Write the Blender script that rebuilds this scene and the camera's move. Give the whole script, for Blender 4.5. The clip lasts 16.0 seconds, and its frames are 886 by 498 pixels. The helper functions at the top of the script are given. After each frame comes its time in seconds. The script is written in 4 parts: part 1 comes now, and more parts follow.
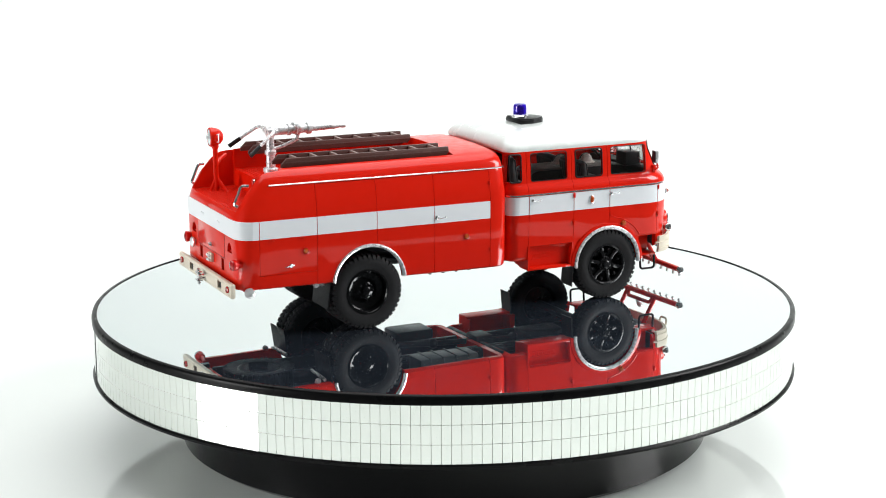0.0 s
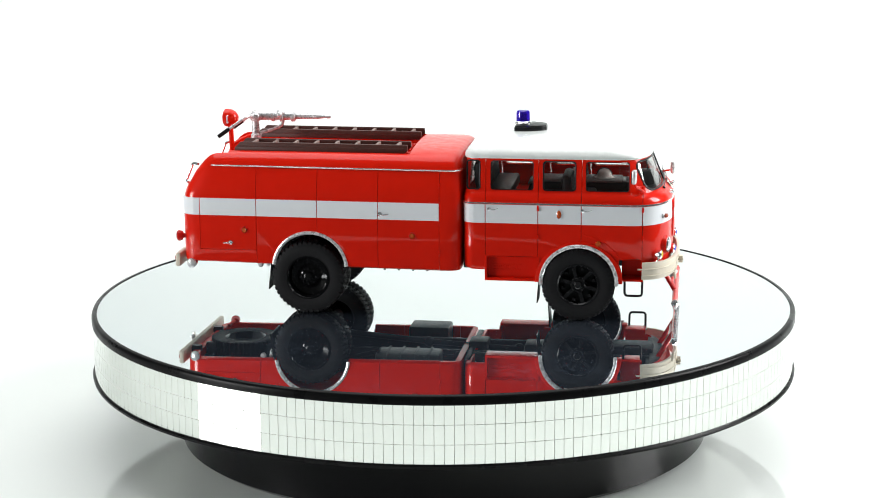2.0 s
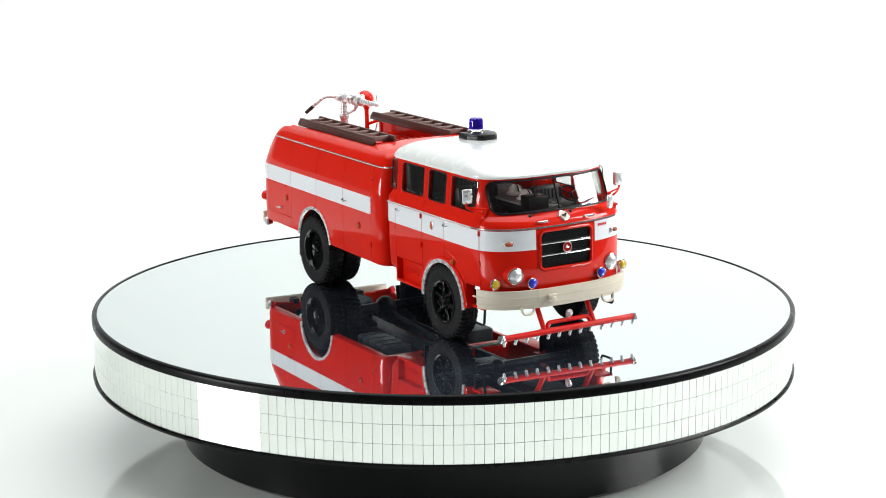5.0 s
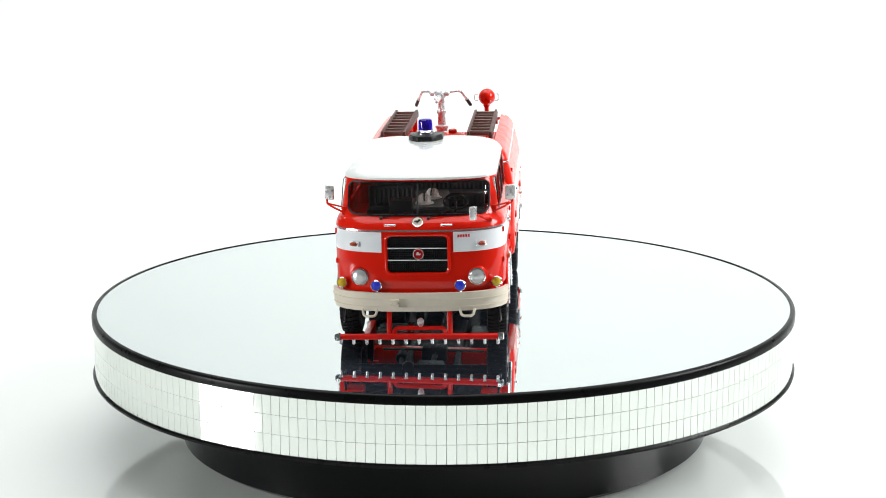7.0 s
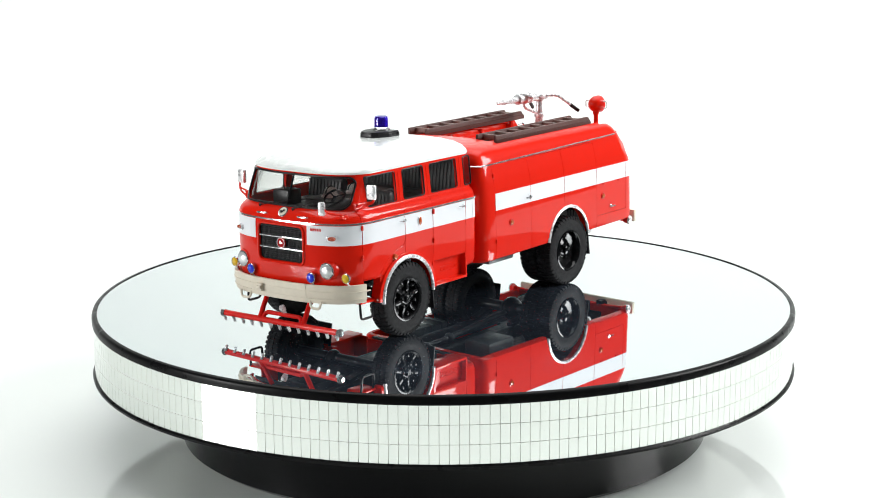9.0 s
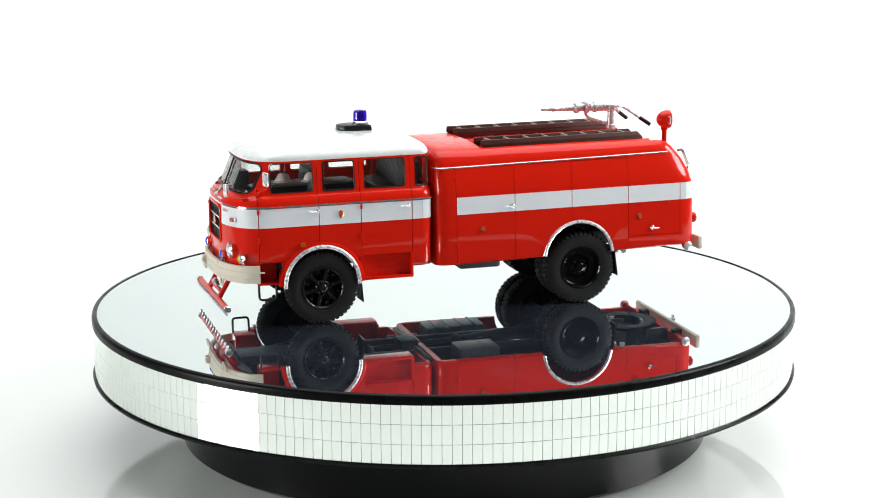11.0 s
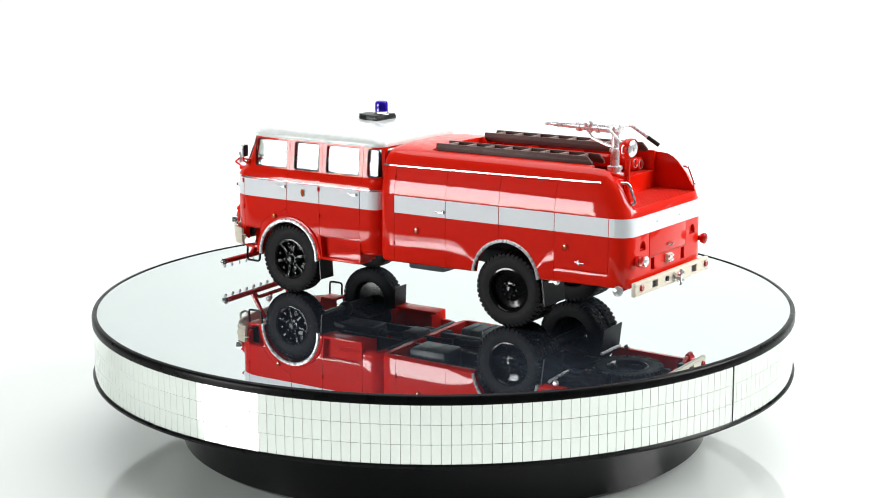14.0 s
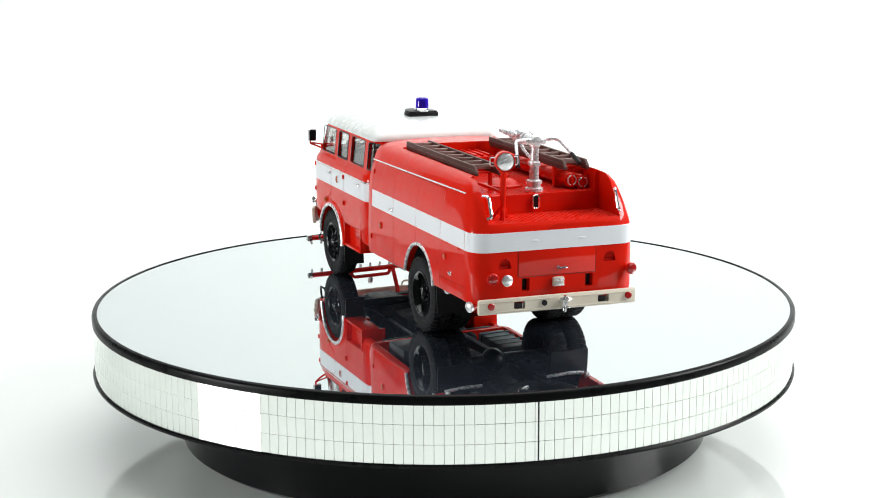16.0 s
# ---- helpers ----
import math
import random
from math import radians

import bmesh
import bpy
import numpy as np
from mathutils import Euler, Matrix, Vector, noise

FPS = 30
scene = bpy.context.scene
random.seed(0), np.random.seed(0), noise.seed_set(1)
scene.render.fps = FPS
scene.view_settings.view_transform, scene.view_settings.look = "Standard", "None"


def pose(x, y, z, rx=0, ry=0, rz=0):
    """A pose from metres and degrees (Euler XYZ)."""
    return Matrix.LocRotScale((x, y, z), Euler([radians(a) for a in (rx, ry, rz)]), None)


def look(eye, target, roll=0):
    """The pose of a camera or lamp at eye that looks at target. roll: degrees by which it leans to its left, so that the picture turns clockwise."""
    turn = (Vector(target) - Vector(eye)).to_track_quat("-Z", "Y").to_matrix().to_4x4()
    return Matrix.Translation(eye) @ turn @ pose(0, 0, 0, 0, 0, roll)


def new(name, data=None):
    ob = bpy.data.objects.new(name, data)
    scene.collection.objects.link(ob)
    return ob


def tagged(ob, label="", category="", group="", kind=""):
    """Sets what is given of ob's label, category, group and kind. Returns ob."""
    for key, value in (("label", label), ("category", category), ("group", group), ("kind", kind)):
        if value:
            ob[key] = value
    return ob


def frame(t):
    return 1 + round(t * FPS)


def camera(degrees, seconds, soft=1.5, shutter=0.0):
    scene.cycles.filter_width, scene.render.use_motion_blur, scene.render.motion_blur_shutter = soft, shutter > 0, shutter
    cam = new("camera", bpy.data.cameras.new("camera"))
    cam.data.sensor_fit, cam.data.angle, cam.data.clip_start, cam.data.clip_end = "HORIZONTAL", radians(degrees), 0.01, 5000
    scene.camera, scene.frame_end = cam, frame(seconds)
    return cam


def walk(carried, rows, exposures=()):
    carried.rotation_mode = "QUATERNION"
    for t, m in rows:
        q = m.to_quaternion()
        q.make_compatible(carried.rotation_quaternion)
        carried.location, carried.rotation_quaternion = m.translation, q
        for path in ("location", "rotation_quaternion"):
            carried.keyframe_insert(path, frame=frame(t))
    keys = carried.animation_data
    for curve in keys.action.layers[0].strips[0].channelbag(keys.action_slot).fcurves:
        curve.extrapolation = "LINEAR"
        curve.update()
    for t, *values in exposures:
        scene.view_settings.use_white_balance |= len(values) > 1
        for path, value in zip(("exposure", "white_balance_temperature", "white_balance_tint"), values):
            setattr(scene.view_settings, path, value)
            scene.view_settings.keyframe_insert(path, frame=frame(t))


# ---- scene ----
cam = camera(28.2, 16.0, soft=1.0)
EYE = pose(0, -0.62199, 0.15081, 77.9095, 0, 0.003) @ pose(0, 0, 0, 0, 0, -0.34)
walk(cam, [(0.0, EYE), (16.0, EYE)])

# ---- light: white sweep under softboxes, dim room behind the camera ----
world = bpy.data.worlds.new("studio")
scene.world = world
world.use_nodes = True
world.node_tree.nodes["Background"].inputs[0].default_value = (0.92, 1.0, 0.97, 1)
world.node_tree.nodes["Background"].inputs[1].default_value = 0.06
scene.view_settings.exposure = 0.0


def softbox(name, eye, target, sx, sy, power, color=(1, 1, 1)):
    lamp = bpy.data.lights.new(name, "AREA")
    lamp.shape, lamp.size, lamp.size_y, lamp.energy, lamp.color = "RECTANGLE", sx, sy, power, color
    ob = new(name, lamp)
    ob.matrix_world = look(eye, target)
    return ob


softbox("softbox_top", (0, 0.26, 1.15), (0, 0.19, 0), 1.5, 1.2, 15.6)
softbox("softbox_key", (0.90, -0.02, 0.52), (0, 0, 0.03), 0.47, 0.5, 12.0)
softbox("softbox_side", (-0.68, -0.315, 0.105), (0, 0, 0.06), 0.27, 0.16, 3.0)

# ---- materials ----


def mat(name, color, rough=0.5, metal=0.0, coat=0.0, grain=0.0, gscale=400, bump=0.0, bscale=2000, trans=0.0, ior=1.45, spec=0.5):
    m = bpy.data.materials.new(name)
    m.use_nodes = True
    nt = m.node_tree
    b = nt.nodes["Principled BSDF"]
    b.inputs["Base Color"].default_value = (*color, 1)
    b.inputs["Roughness"].default_value = rough
    b.inputs["Metallic"].default_value = metal
    b.inputs["Coat Weight"].default_value = coat
    b.inputs["Coat Roughness"].default_value = 0.03
    b.inputs["Transmission Weight"].default_value = trans
    b.inputs["IOR"].default_value = ior
    b.inputs["Specular IOR Level"].default_value = spec
    tc = nt.nodes.new("ShaderNodeTexCoord")
    if grain:
        n1 = nt.nodes.new("ShaderNodeTexNoise")
        n1.inputs["Scale"].default_value, n1.inputs["Detail"].default_value = gscale, 6
        n2 = nt.nodes.new("ShaderNodeTexNoise")
        n2.inputs["Scale"].default_value, n2.inputs["Detail"].default_value = gscale / 9, 3
        add_ = nt.nodes.new("ShaderNodeMath")
        add_.operation = "ADD"
        nt.links.new(tc.outputs["Object"], n1.inputs["Vector"])
        nt.links.new(tc.outputs["Object"], n2.inputs["Vector"])
        nt.links.new(n1.outputs["Fac"], add_.inputs[0])
        nt.links.new(n2.outputs["Fac"], add_.inputs[1])
        ramp = nt.nodes.new("ShaderNodeMapRange")
        ramp.inputs["From Min"].default_value, ramp.inputs["From Max"].default_value = 0.6, 1.4
        ramp.inputs["To Min"].default_value, ramp.inputs["To Max"].default_value = 1 - grain, 1 + grain
        nt.links.new(add_.outputs[0], ramp.inputs["Value"])
        mul = nt.nodes.new("ShaderNodeMix")
        mul.data_type, mul.blend_type = "RGBA", "MULTIPLY"
        mul.inputs["Factor"].default_value = 1
        mul.inputs["A"].default_value = (*color, 1)
        nt.links.new(ramp.outputs["Result"], mul.inputs["B"])
        nt.links.new(mul.outputs["Result"], b.inputs["Base Color"])
        rr = nt.nodes.new("ShaderNodeMapRange")
        rr.inputs["From Min"].default_value, rr.inputs["From Max"].default_value = 0.3, 0.7
        rr.inputs["To Min"].default_value, rr.inputs["To Max"].default_value = rough * 0.8, min(1, rough * 1.25)
        nt.links.new(n1.outputs["Fac"], rr.inputs["Value"])
        nt.links.new(rr.outputs["Result"], b.inputs["Roughness"])
    if bump:
        nb = nt.nodes.new("ShaderNodeTexNoise")
        nb.inputs["Scale"].default_value, nb.inputs["Detail"].default_value = bscale, 4
        bp = nt.nodes.new("ShaderNodeBump")
        bp.inputs["Strength"].default_value, bp.inputs["Distance"].default_value = bump, 0.0002
        nt.links.new(tc.outputs["Object"], nb.inputs["Vector"])
        nt.links.new(nb.outputs["Fac"], bp.inputs["Height"])
        nt.links.new(bp.outputs["Normal"], b.inputs["Normal"])
    return m


RED = mat("red_gloss_paint", (0.69, 0.0115, 0.002), 0.4, coat=0.62, grain=0.04, gscale=300, bump=0.025, bscale=650, spec=0.06)
REDMATT = mat("red_part_paint", (0.66, 0.008, 0.004), 0.4, coat=0.5, grain=0.08, gscale=900, bump=0.1, spec=0.2)
WHITE = mat("white_roof_paint", (0.80, 0.84, 0.82), 0.25, coat=0.7, grain=0.015, gscale=300, bump=0.012, bscale=500)
STRIPE = mat("white_stripe_print", (0.80, 0.83, 0.86), 0.4, coat=0.4, grain=0.02, gscale=300)
CREAM = mat("cream_plastic", (0.72, 0.66, 0.54), 0.4, grain=0.05, gscale=500, bump=0.1)
RUBBER = mat("black_rubber", (0.0085, 0.0085, 0.0095), 0.6, spec=0.25, grain=0.2, gscale=900, bump=0.4, bscale=2500)
BLACK = mat("black_satin_plastic", (0.008, 0.008, 0.009), 0.34, spec=0.35, grain=0.15, gscale=700, bump=0.1)
GLOSSBLACK = mat("black_gloss_plastic", (0.004, 0.004, 0.0045), 0.12, spec=0.45, grain=0.1, gscale=400)
RIMPAINT = mat("black_wheel_paint", (0.010, 0.010, 0.011), 0.22, spec=0.42, grain=0.1, gscale=600)
RIMBLACK = mat("black_rim_plastic", (0.004, 0.004, 0.0045), 0.3, spec=0.12, grain=0.15, gscale=150)
CHASSIS = mat("dark_grey_chassis", (0.022, 0.024, 0.027), 0.5, grain=0.2, gscale=600, bump=0.2)
GREYTANK = mat("grey_steel_tank", (0.05, 0.056, 0.06), 0.4, grain=0.15, gscale=600)
CHROME = mat("chrome_plate", (0.83, 0.83, 0.84), 0.13, metal=0.9, grain=0.05, gscale=900, bump=0.03, bscale=3000)
SILVER = mat("silver_paint", (0.78, 0.78, 0.79), 0.28, metal=0.5, grain=0.1, gscale=900, bump=0.2)
BROWN = mat("brown_ladder_plastic", (0.075, 0.026, 0.020), 0.5, grain=0.25, gscale=900, bump=0.25)
# rungs: a paler brown than the ladder rails
BROWNPALE = mat("pale_rung_brown", (0.22, 0.15, 0.13), 0.5, grain=0.2, gscale=900)
SEAT = mat("dark_seat_vinyl", (0.035, 0.035, 0.037), 0.45, grain=0.15, gscale=800)
GREYSEAT = mat("grey_trim", (0.17, 0.165, 0.16), 0.5, grain=0.1, gscale=800)
HELMET = mat("helmet_cream_paint", (0.80, 0.74, 0.70), 0.35, grain=0.08, gscale=600)
AMBER = mat("amber_lens", (0.50, 0.075, 0.01), 0.1, coat=0.8, grain=0.1, gscale=1500)
BROWNLENS = mat("dark_amber_lens", (0.36, 0.05, 0.015), 0.1, coat=0.8, grain=0.1, gscale=1500)
YELLOW = mat("yellow_lens", (0.72, 0.48, 0.02), 0.08, coat=1, grain=0.15, gscale=1500)
REDLENS = mat("red_lens", (0.40, 0.01, 0.01), 0.08, coat=1, grain=0.1, gscale=1500)
BLUELENS = mat("blue_lens", (0.02, 0.04, 0.62), 0.08, coat=1, grain=0.1, gscale=1500)
BLUEDOME = mat("blue_clear_plastic", (0.04, 0.01, 0.62), 0.05, coat=0.6, trans=0.6, ior=1.4, grain=0.05, gscale=900)
LAMPGLASS = mat("clear_ribbed_lens", (0.88, 0.90, 0.90), 0.12, metal=0.55, grain=0.12, gscale=2500, bump=0.5, bscale=2500)
TILE = mat("mirror_tile", (0.86, 0.89, 0.85), 0.05, metal=1, grain=0.015, gscale=120)
PAPER = mat("white_paper_backdrop", (0.85, 0.89, 0.87), 0.6, grain=0.01, gscale=8, spec=0.3)
GROUT = mat("grey_tile_backing", (0.72, 0.73, 0.70), 0.6, grain=0.1, gscale=300)
GROOVE = mat("dark_panel_gap", (0.16, 0.004, 0.003), 0.6)
PEDESTAL = mat("black_pedestal_plastic", (0.004, 0.004, 0.0045), 0.2, spec=0.32, grain=0.15, gscale=150)
SWEEP = mat("white_acrylic_sweep", (0.82, 0.86, 0.835), 0.04, grain=0.01, gscale=8, spec=0.6)


def glass(name, tint):
    """Thin pane: clear, with a gloss that grows towards grazing view."""
    m = bpy.data.materials.new(name)
    m.use_nodes = True
    nt = m.node_tree
    out = nt.nodes["Material Output"]
    tr, gl = nt.nodes.new("ShaderNodeBsdfTransparent"), nt.nodes.new("ShaderNodeBsdfGlossy")
    tr.inputs["Color"].default_value = (*tint, 1)
    gl.inputs["Roughness"].default_value = 0.03
    lw, mix = nt.nodes.new("ShaderNodeLayerWeight"), nt.nodes.new("ShaderNodeMixShader")
    lw.inputs["Blend"].default_value = 0.5
    pw, sc = nt.nodes.new("ShaderNodeMath"), nt.nodes.new("ShaderNodeMath")
    pw.operation, sc.operation = "POWER", "MULTIPLY_ADD"
    pw.inputs[1].default_value = 2.5
    sc.inputs[1].default_value, sc.inputs[2].default_value = 0.6, 0.04
    nt.links.new(lw.outputs["Facing"], pw.inputs[0])
    nt.links.new(pw.outputs[0], sc.inputs[0])
    nt.links.new(sc.outputs[0], mix.inputs[0])
    nt.links.new(tr.outputs[0], mix.inputs[1])
    nt.links.new(gl.outputs[0], mix.inputs[2])
    nt.links.new(mix.outputs[0], out.inputs["Surface"])
    return m


def dusty_mirror(name):
    """Mirror with a trace of dust and a few smudges."""
    m = mat(name, (0.745, 0.785, 0.79), 0.004, metal=1)
    nt = m.node_tree
    out, b = nt.nodes["Material Output"], nt.nodes["Principled BSDF"]
    df, mix = nt.nodes.new("ShaderNodeBsdfDiffuse"), nt.nodes.new("ShaderNodeMixShader")
    df.inputs["Color"].default_value = (0.42, 0.55, 0.75, 1)
    tc = nt.nodes.new("ShaderNodeTexCoord")
    n1, n2 = nt.nodes.new("ShaderNodeTexNoise"), nt.nodes.new("ShaderNodeTexNoise")
    n1.inputs["Scale"].default_value, n2.inputs["Scale"].default_value = 28, 420
    n1.inputs["Detail"].default_value = n2.inputs["Detail"].default_value = 5
    r1, mu = nt.nodes.new("ShaderNodeMapRange"), nt.nodes.new("ShaderNodeMath")
    r1.inputs["From Min"].default_value, r1.inputs["From Max"].default_value = 0.46, 0.78
    r2 = nt.nodes.new("ShaderNodeMapRange")
    r2.inputs["From Min"].default_value, r2.inputs["From Max"].default_value = 0.40, 0.66
    mu.operation = "MULTIPLY"
    ma = nt.nodes.new("ShaderNodeMath")
    ma.operation = "MULTIPLY_ADD"
    ma.inputs[1].default_value, ma.inputs[2].default_value = 0.05, 0.015
    nt.links.new(tc.outputs["Object"], n1.inputs["Vector"])
    nt.links.new(tc.outputs["Object"], n2.inputs["Vector"])
    nt.links.new(n1.outputs["Fac"], r1.inputs["Value"])
    nt.links.new(n2.outputs["Fac"], r2.inputs["Value"])
    nt.links.new(r1.outputs["Result"], mu.inputs[0])
    nt.links.new(r2.outputs["Result"], mu.inputs[1])
    nt.links.new(mu.outputs[0], ma.inputs[0])
    nt.links.new(ma.outputs[0], mix.inputs[0])
    nt.links.new(b.outputs[0], mix.inputs[1])
    nt.links.new(df.outputs[0], mix.inputs[2])
    nt.links.new(mix.outputs[0], out.inputs["Surface"])
    return m


GLASS = glass("window_glass", (0.965, 0.965, 0.96))
MIRROR = dusty_mirror("mirror_glass")

# ---- mesh helpers; lengths in millimetres of the model ----
K = 0.001


def part(name, bm, material, parent, label="", angle=35, kind=""):
    bmesh.ops.recalc_face_normals(bm, faces=bm.faces)
    bmesh.ops.transform(bm, matrix=Matrix.Scale(K, 4), verts=bm.verts)
    me = bpy.data.meshes.new(name)
    bm.to_mesh(me)
    bm.free()
    for m in (material if isinstance(material, (list, tuple)) else [material]):
        me.materials.append(m)
    me.polygons.foreach_set("use_smooth", [True] * len(me.polygons))
    me.set_sharp_from_angle(angle=radians(angle))
    ob = new(name, me)
    ob.parent = parent
    return tagged(ob, label=label, kind=kind)


def fresh():
    return bmesh.new()


def merge(bm, tmp, m=None):
    if m is not None:
        bmesh.ops.transform(tmp, matrix=m, verts=tmp.verts)
    me = bpy.data.meshes.new("tmp")
    tmp.to_mesh(me)
    tmp.free()
    bm.from_mesh(me)
    bpy.data.meshes.remove(me)
    return bm


def box(bm, x0, x1, y0, y1, z0, z1, b=0.0, m=None, seg=2):
    tmp = fresh()
    bmesh.ops.create_cube(tmp, size=1, matrix=Matrix.LocRotScale(((x0 + x1) / 2, (y0 + y1) / 2, (z0 + z1) / 2), None, (abs(x1 - x0), abs(y1 - y0), abs(z1 - z0))))
    if b:
        bmesh.ops.bevel(tmp, geom=tmp.edges[:], offset=b, segments=seg, affect="EDGES", profile=0.5)
    return merge(bm, tmp, m)


def lathe(bm, profile, at, axis, n=24, m=None, cap=False):
    """Revolve (radius, height) pairs round an axis through at."""
    tmp = fresh()
    rings = []
    for r, h in profile:
        if r < 1e-4:
            rings.append([tmp.verts.new((0, 0, h))])
        else:
            rings.append([tmp.verts.new((r * math.cos(2 * math.pi * i / n), r * math.sin(2 * math.pi * i / n), h)) for i in range(n)])
    for a, b in zip(rings, rings[1:]):
        for i in range(n):
            j = (i + 1) % n
            f = [a[i % len(a)], a[j % len(a)], b[j % len(b)], b[i % len(b)]]
            f = list(dict.fromkeys(f))
            if len(f) > 2:
                tmp.faces.new(f)
    for r in (rings[0], rings[-1]):
        if cap and len(r) > 2:
            tmp.faces.new(r)
    q = Vector((0, 0, 1)).rotation_difference(Vector(axis)).to_matrix().to_4x4()
    mm = Matrix.Translation(at) @ q
    return merge(bm, tmp, m @ mm if m else mm)


def rod(bm, p, q, r, r2=None, n=12):
    p, q = Vector(p), Vector(q)
    return lathe(bm, [(r, 0), (r if r2 is None else r2, (q - p).length)], p, (q - p).normalized(), n, cap=True)


def ball(bm, at, r, sx=1, sy=1, sz=1, n=16):
    tmp = fresh()
    bmesh.ops.create_uvsphere(tmp, u_segments=n, v_segments=max(6, n // 2), radius=r)
    return merge(bm, tmp, Matrix.Translation(at) @ Matrix.Diagonal((sx, sy, sz, 1)))


def fillet(pts, rad, n=5):
    """Round the inner corners of a polyline."""
    pts = [Vector(p) for p in pts]
    out = [pts[0]]
    for a, b, c in zip(pts, pts[1:], pts[2:]):
        u, v = (a - b), (c - b)
        d = min(rad, u.length * 0.49, v.length * 0.49)
        p, q = b + u.normalized() * d, b + v.normalized() * d
        for i in range(n + 1):
            s = i / n
            out.append(p * (1 - s) ** 2 + b * 2 * s * (1 - s) + q * s * s)
    return out + [pts[-1]]


def tube(bm, pts, r, n=10, flat=1.0, closed=False):
    pts = [Vector(p) for p in pts]
    tmp = fresh()
    rings, up = [], Vector((0.13, 0.31, 0.94)).normalized()
    cnt = len(pts)
    for i, p in enumerate(pts):
        a = pts[i - 1] if (i or closed) else p
        b = pts[(i + 1) % cnt] if (i < cnt - 1 or closed) else p
        d = (b - a).normalized()
        s = d.cross(up)
        if s.length < 1e-3:
            s = d.cross(Vector((1, 0, 0)))
        s.normalize()
        u = s.cross(d).normalized()
        up = u
        rings.append([tmp.verts.new(p + (s * math.cos(2 * math.pi * k / n) + u * flat * math.sin(2 * math.pi * k / n)) * r) for k in range(n)])
    pairs = list(zip(rings, rings[1:])) + ([(rings[-1], rings[0])] if closed else [])
    for a, b in pairs:
        for k in range(n):
            tmp.faces.new((a[k], a[(k + 1) % n], b[(k + 1) % n], b[k]))
    if not closed:
        tmp.faces.new(rings[0])
        tmp.faces.new(rings[-1])
    return merge(bm, tmp)


def prism(bm, poly, axis, a0, a1, b=0.0):
    """Extrude a polygon: axis 'y' takes (x, z), 'x' takes (y, z), 'z' takes (x, y)."""
    def put(p, a):
        return {"y": (p[0], a, p[1]), "x": (a, p[0], p[1]), "z": (p[0], p[1], a)}[axis]
    tmp = fresh()
    lo, hi = [tmp.verts.new(put(p, a0)) for p in poly], [tmp.verts.new(put(p, a1)) for p in poly]
    n = len(poly)
    tmp.faces.new(lo), tmp.faces.new(hi)
    for i in range(n):
        tmp.faces.new((lo[i], lo[(i + 1) % n], hi[(i + 1) % n], hi[i]))
    bmesh.ops.recalc_face_normals(tmp, faces=tmp.faces)
    if b:
        bmesh.ops.bevel(tmp, geom=tmp.edges[:], offset=b, segments=2, affect="EDGES", profile=0.5)
    return merge(bm, tmp)


def rounded(x0, x1, z0, z1, r, n=5):
    """Corners of a rounded rectangle."""
    out = []
    for cx, cz, a0 in ((x1 - r, z1 - r, 0), (x0 + r, z1 - r, 90), (x0 + r, z0 + r, 180), (x1 - r, z0 + r, 270)):
        for i in range(n + 1):
            a = radians(a0 + 90 * i / n)
            out.append((cx + r * math.cos(a), cz + r * math.sin(a)))
    return out


def loft(bm, rings, cap=True):
    rows = [[bm.verts.new(p) for p in r] for r in rings]
    n = len(rows[0])
    for a, b in zip(rows, rows[1:]):
        for i in range(n):
            bm.faces.new((a[i], a[(i + 1) % n], b[(i + 1) % n], b[i]))
    if cap:
        bm.faces.new(rows[0]), bm.faces.new(rows[-1])
    bmesh.ops.recalc_face_normals(bm, faces=bm.faces)
    return bm


def boolean(a, b, op="DIFFERENCE", keep=False):
    """a with b taken away (or their overlap); both are used up unless keep."""
    obs = []
    for bm in (a, b):
        bmesh.ops.recalc_face_normals(bm, faces=bm.faces)
        me = bpy.data.meshes.new("tmp")
        bm.to_mesh(me)
        obs.append(new("tmp", me))
    if not keep:
        a.free()
    b.free()
    mod = obs[0].modifiers.new("cut", "BOOLEAN")
    mod.object, mod.operation, mod.solver = obs[1], op, "EXACT"
    bpy.context.view_layer.update()
    me = bpy.data.meshes.new_from_object(obs[0].evaluated_get(bpy.context.evaluated_depsgraph_get()))
    out = fresh()
    out.from_mesh(me)
    bpy.data.meshes.remove(me)
    for o in obs:
        d = o.data
        bpy.data.objects.remove(o)
        bpy.data.meshes.remove(d)
    return out


def lerp(table, x):
    """Straight-line values out of rows (x, a, b, ...)."""
    if x <= table[0][0]:
        return table[0][1:]
    for p, q in zip(table, table[1:]):
        if x <= q[0]:
            s = (x - p[0]) / (q[0] - p[0])
            return [u + (v - u) * s for u, v in zip(p[1:], q[1:])]
    return table[-1][1:]


# ---- the studio ----
FLOOR = -48.4


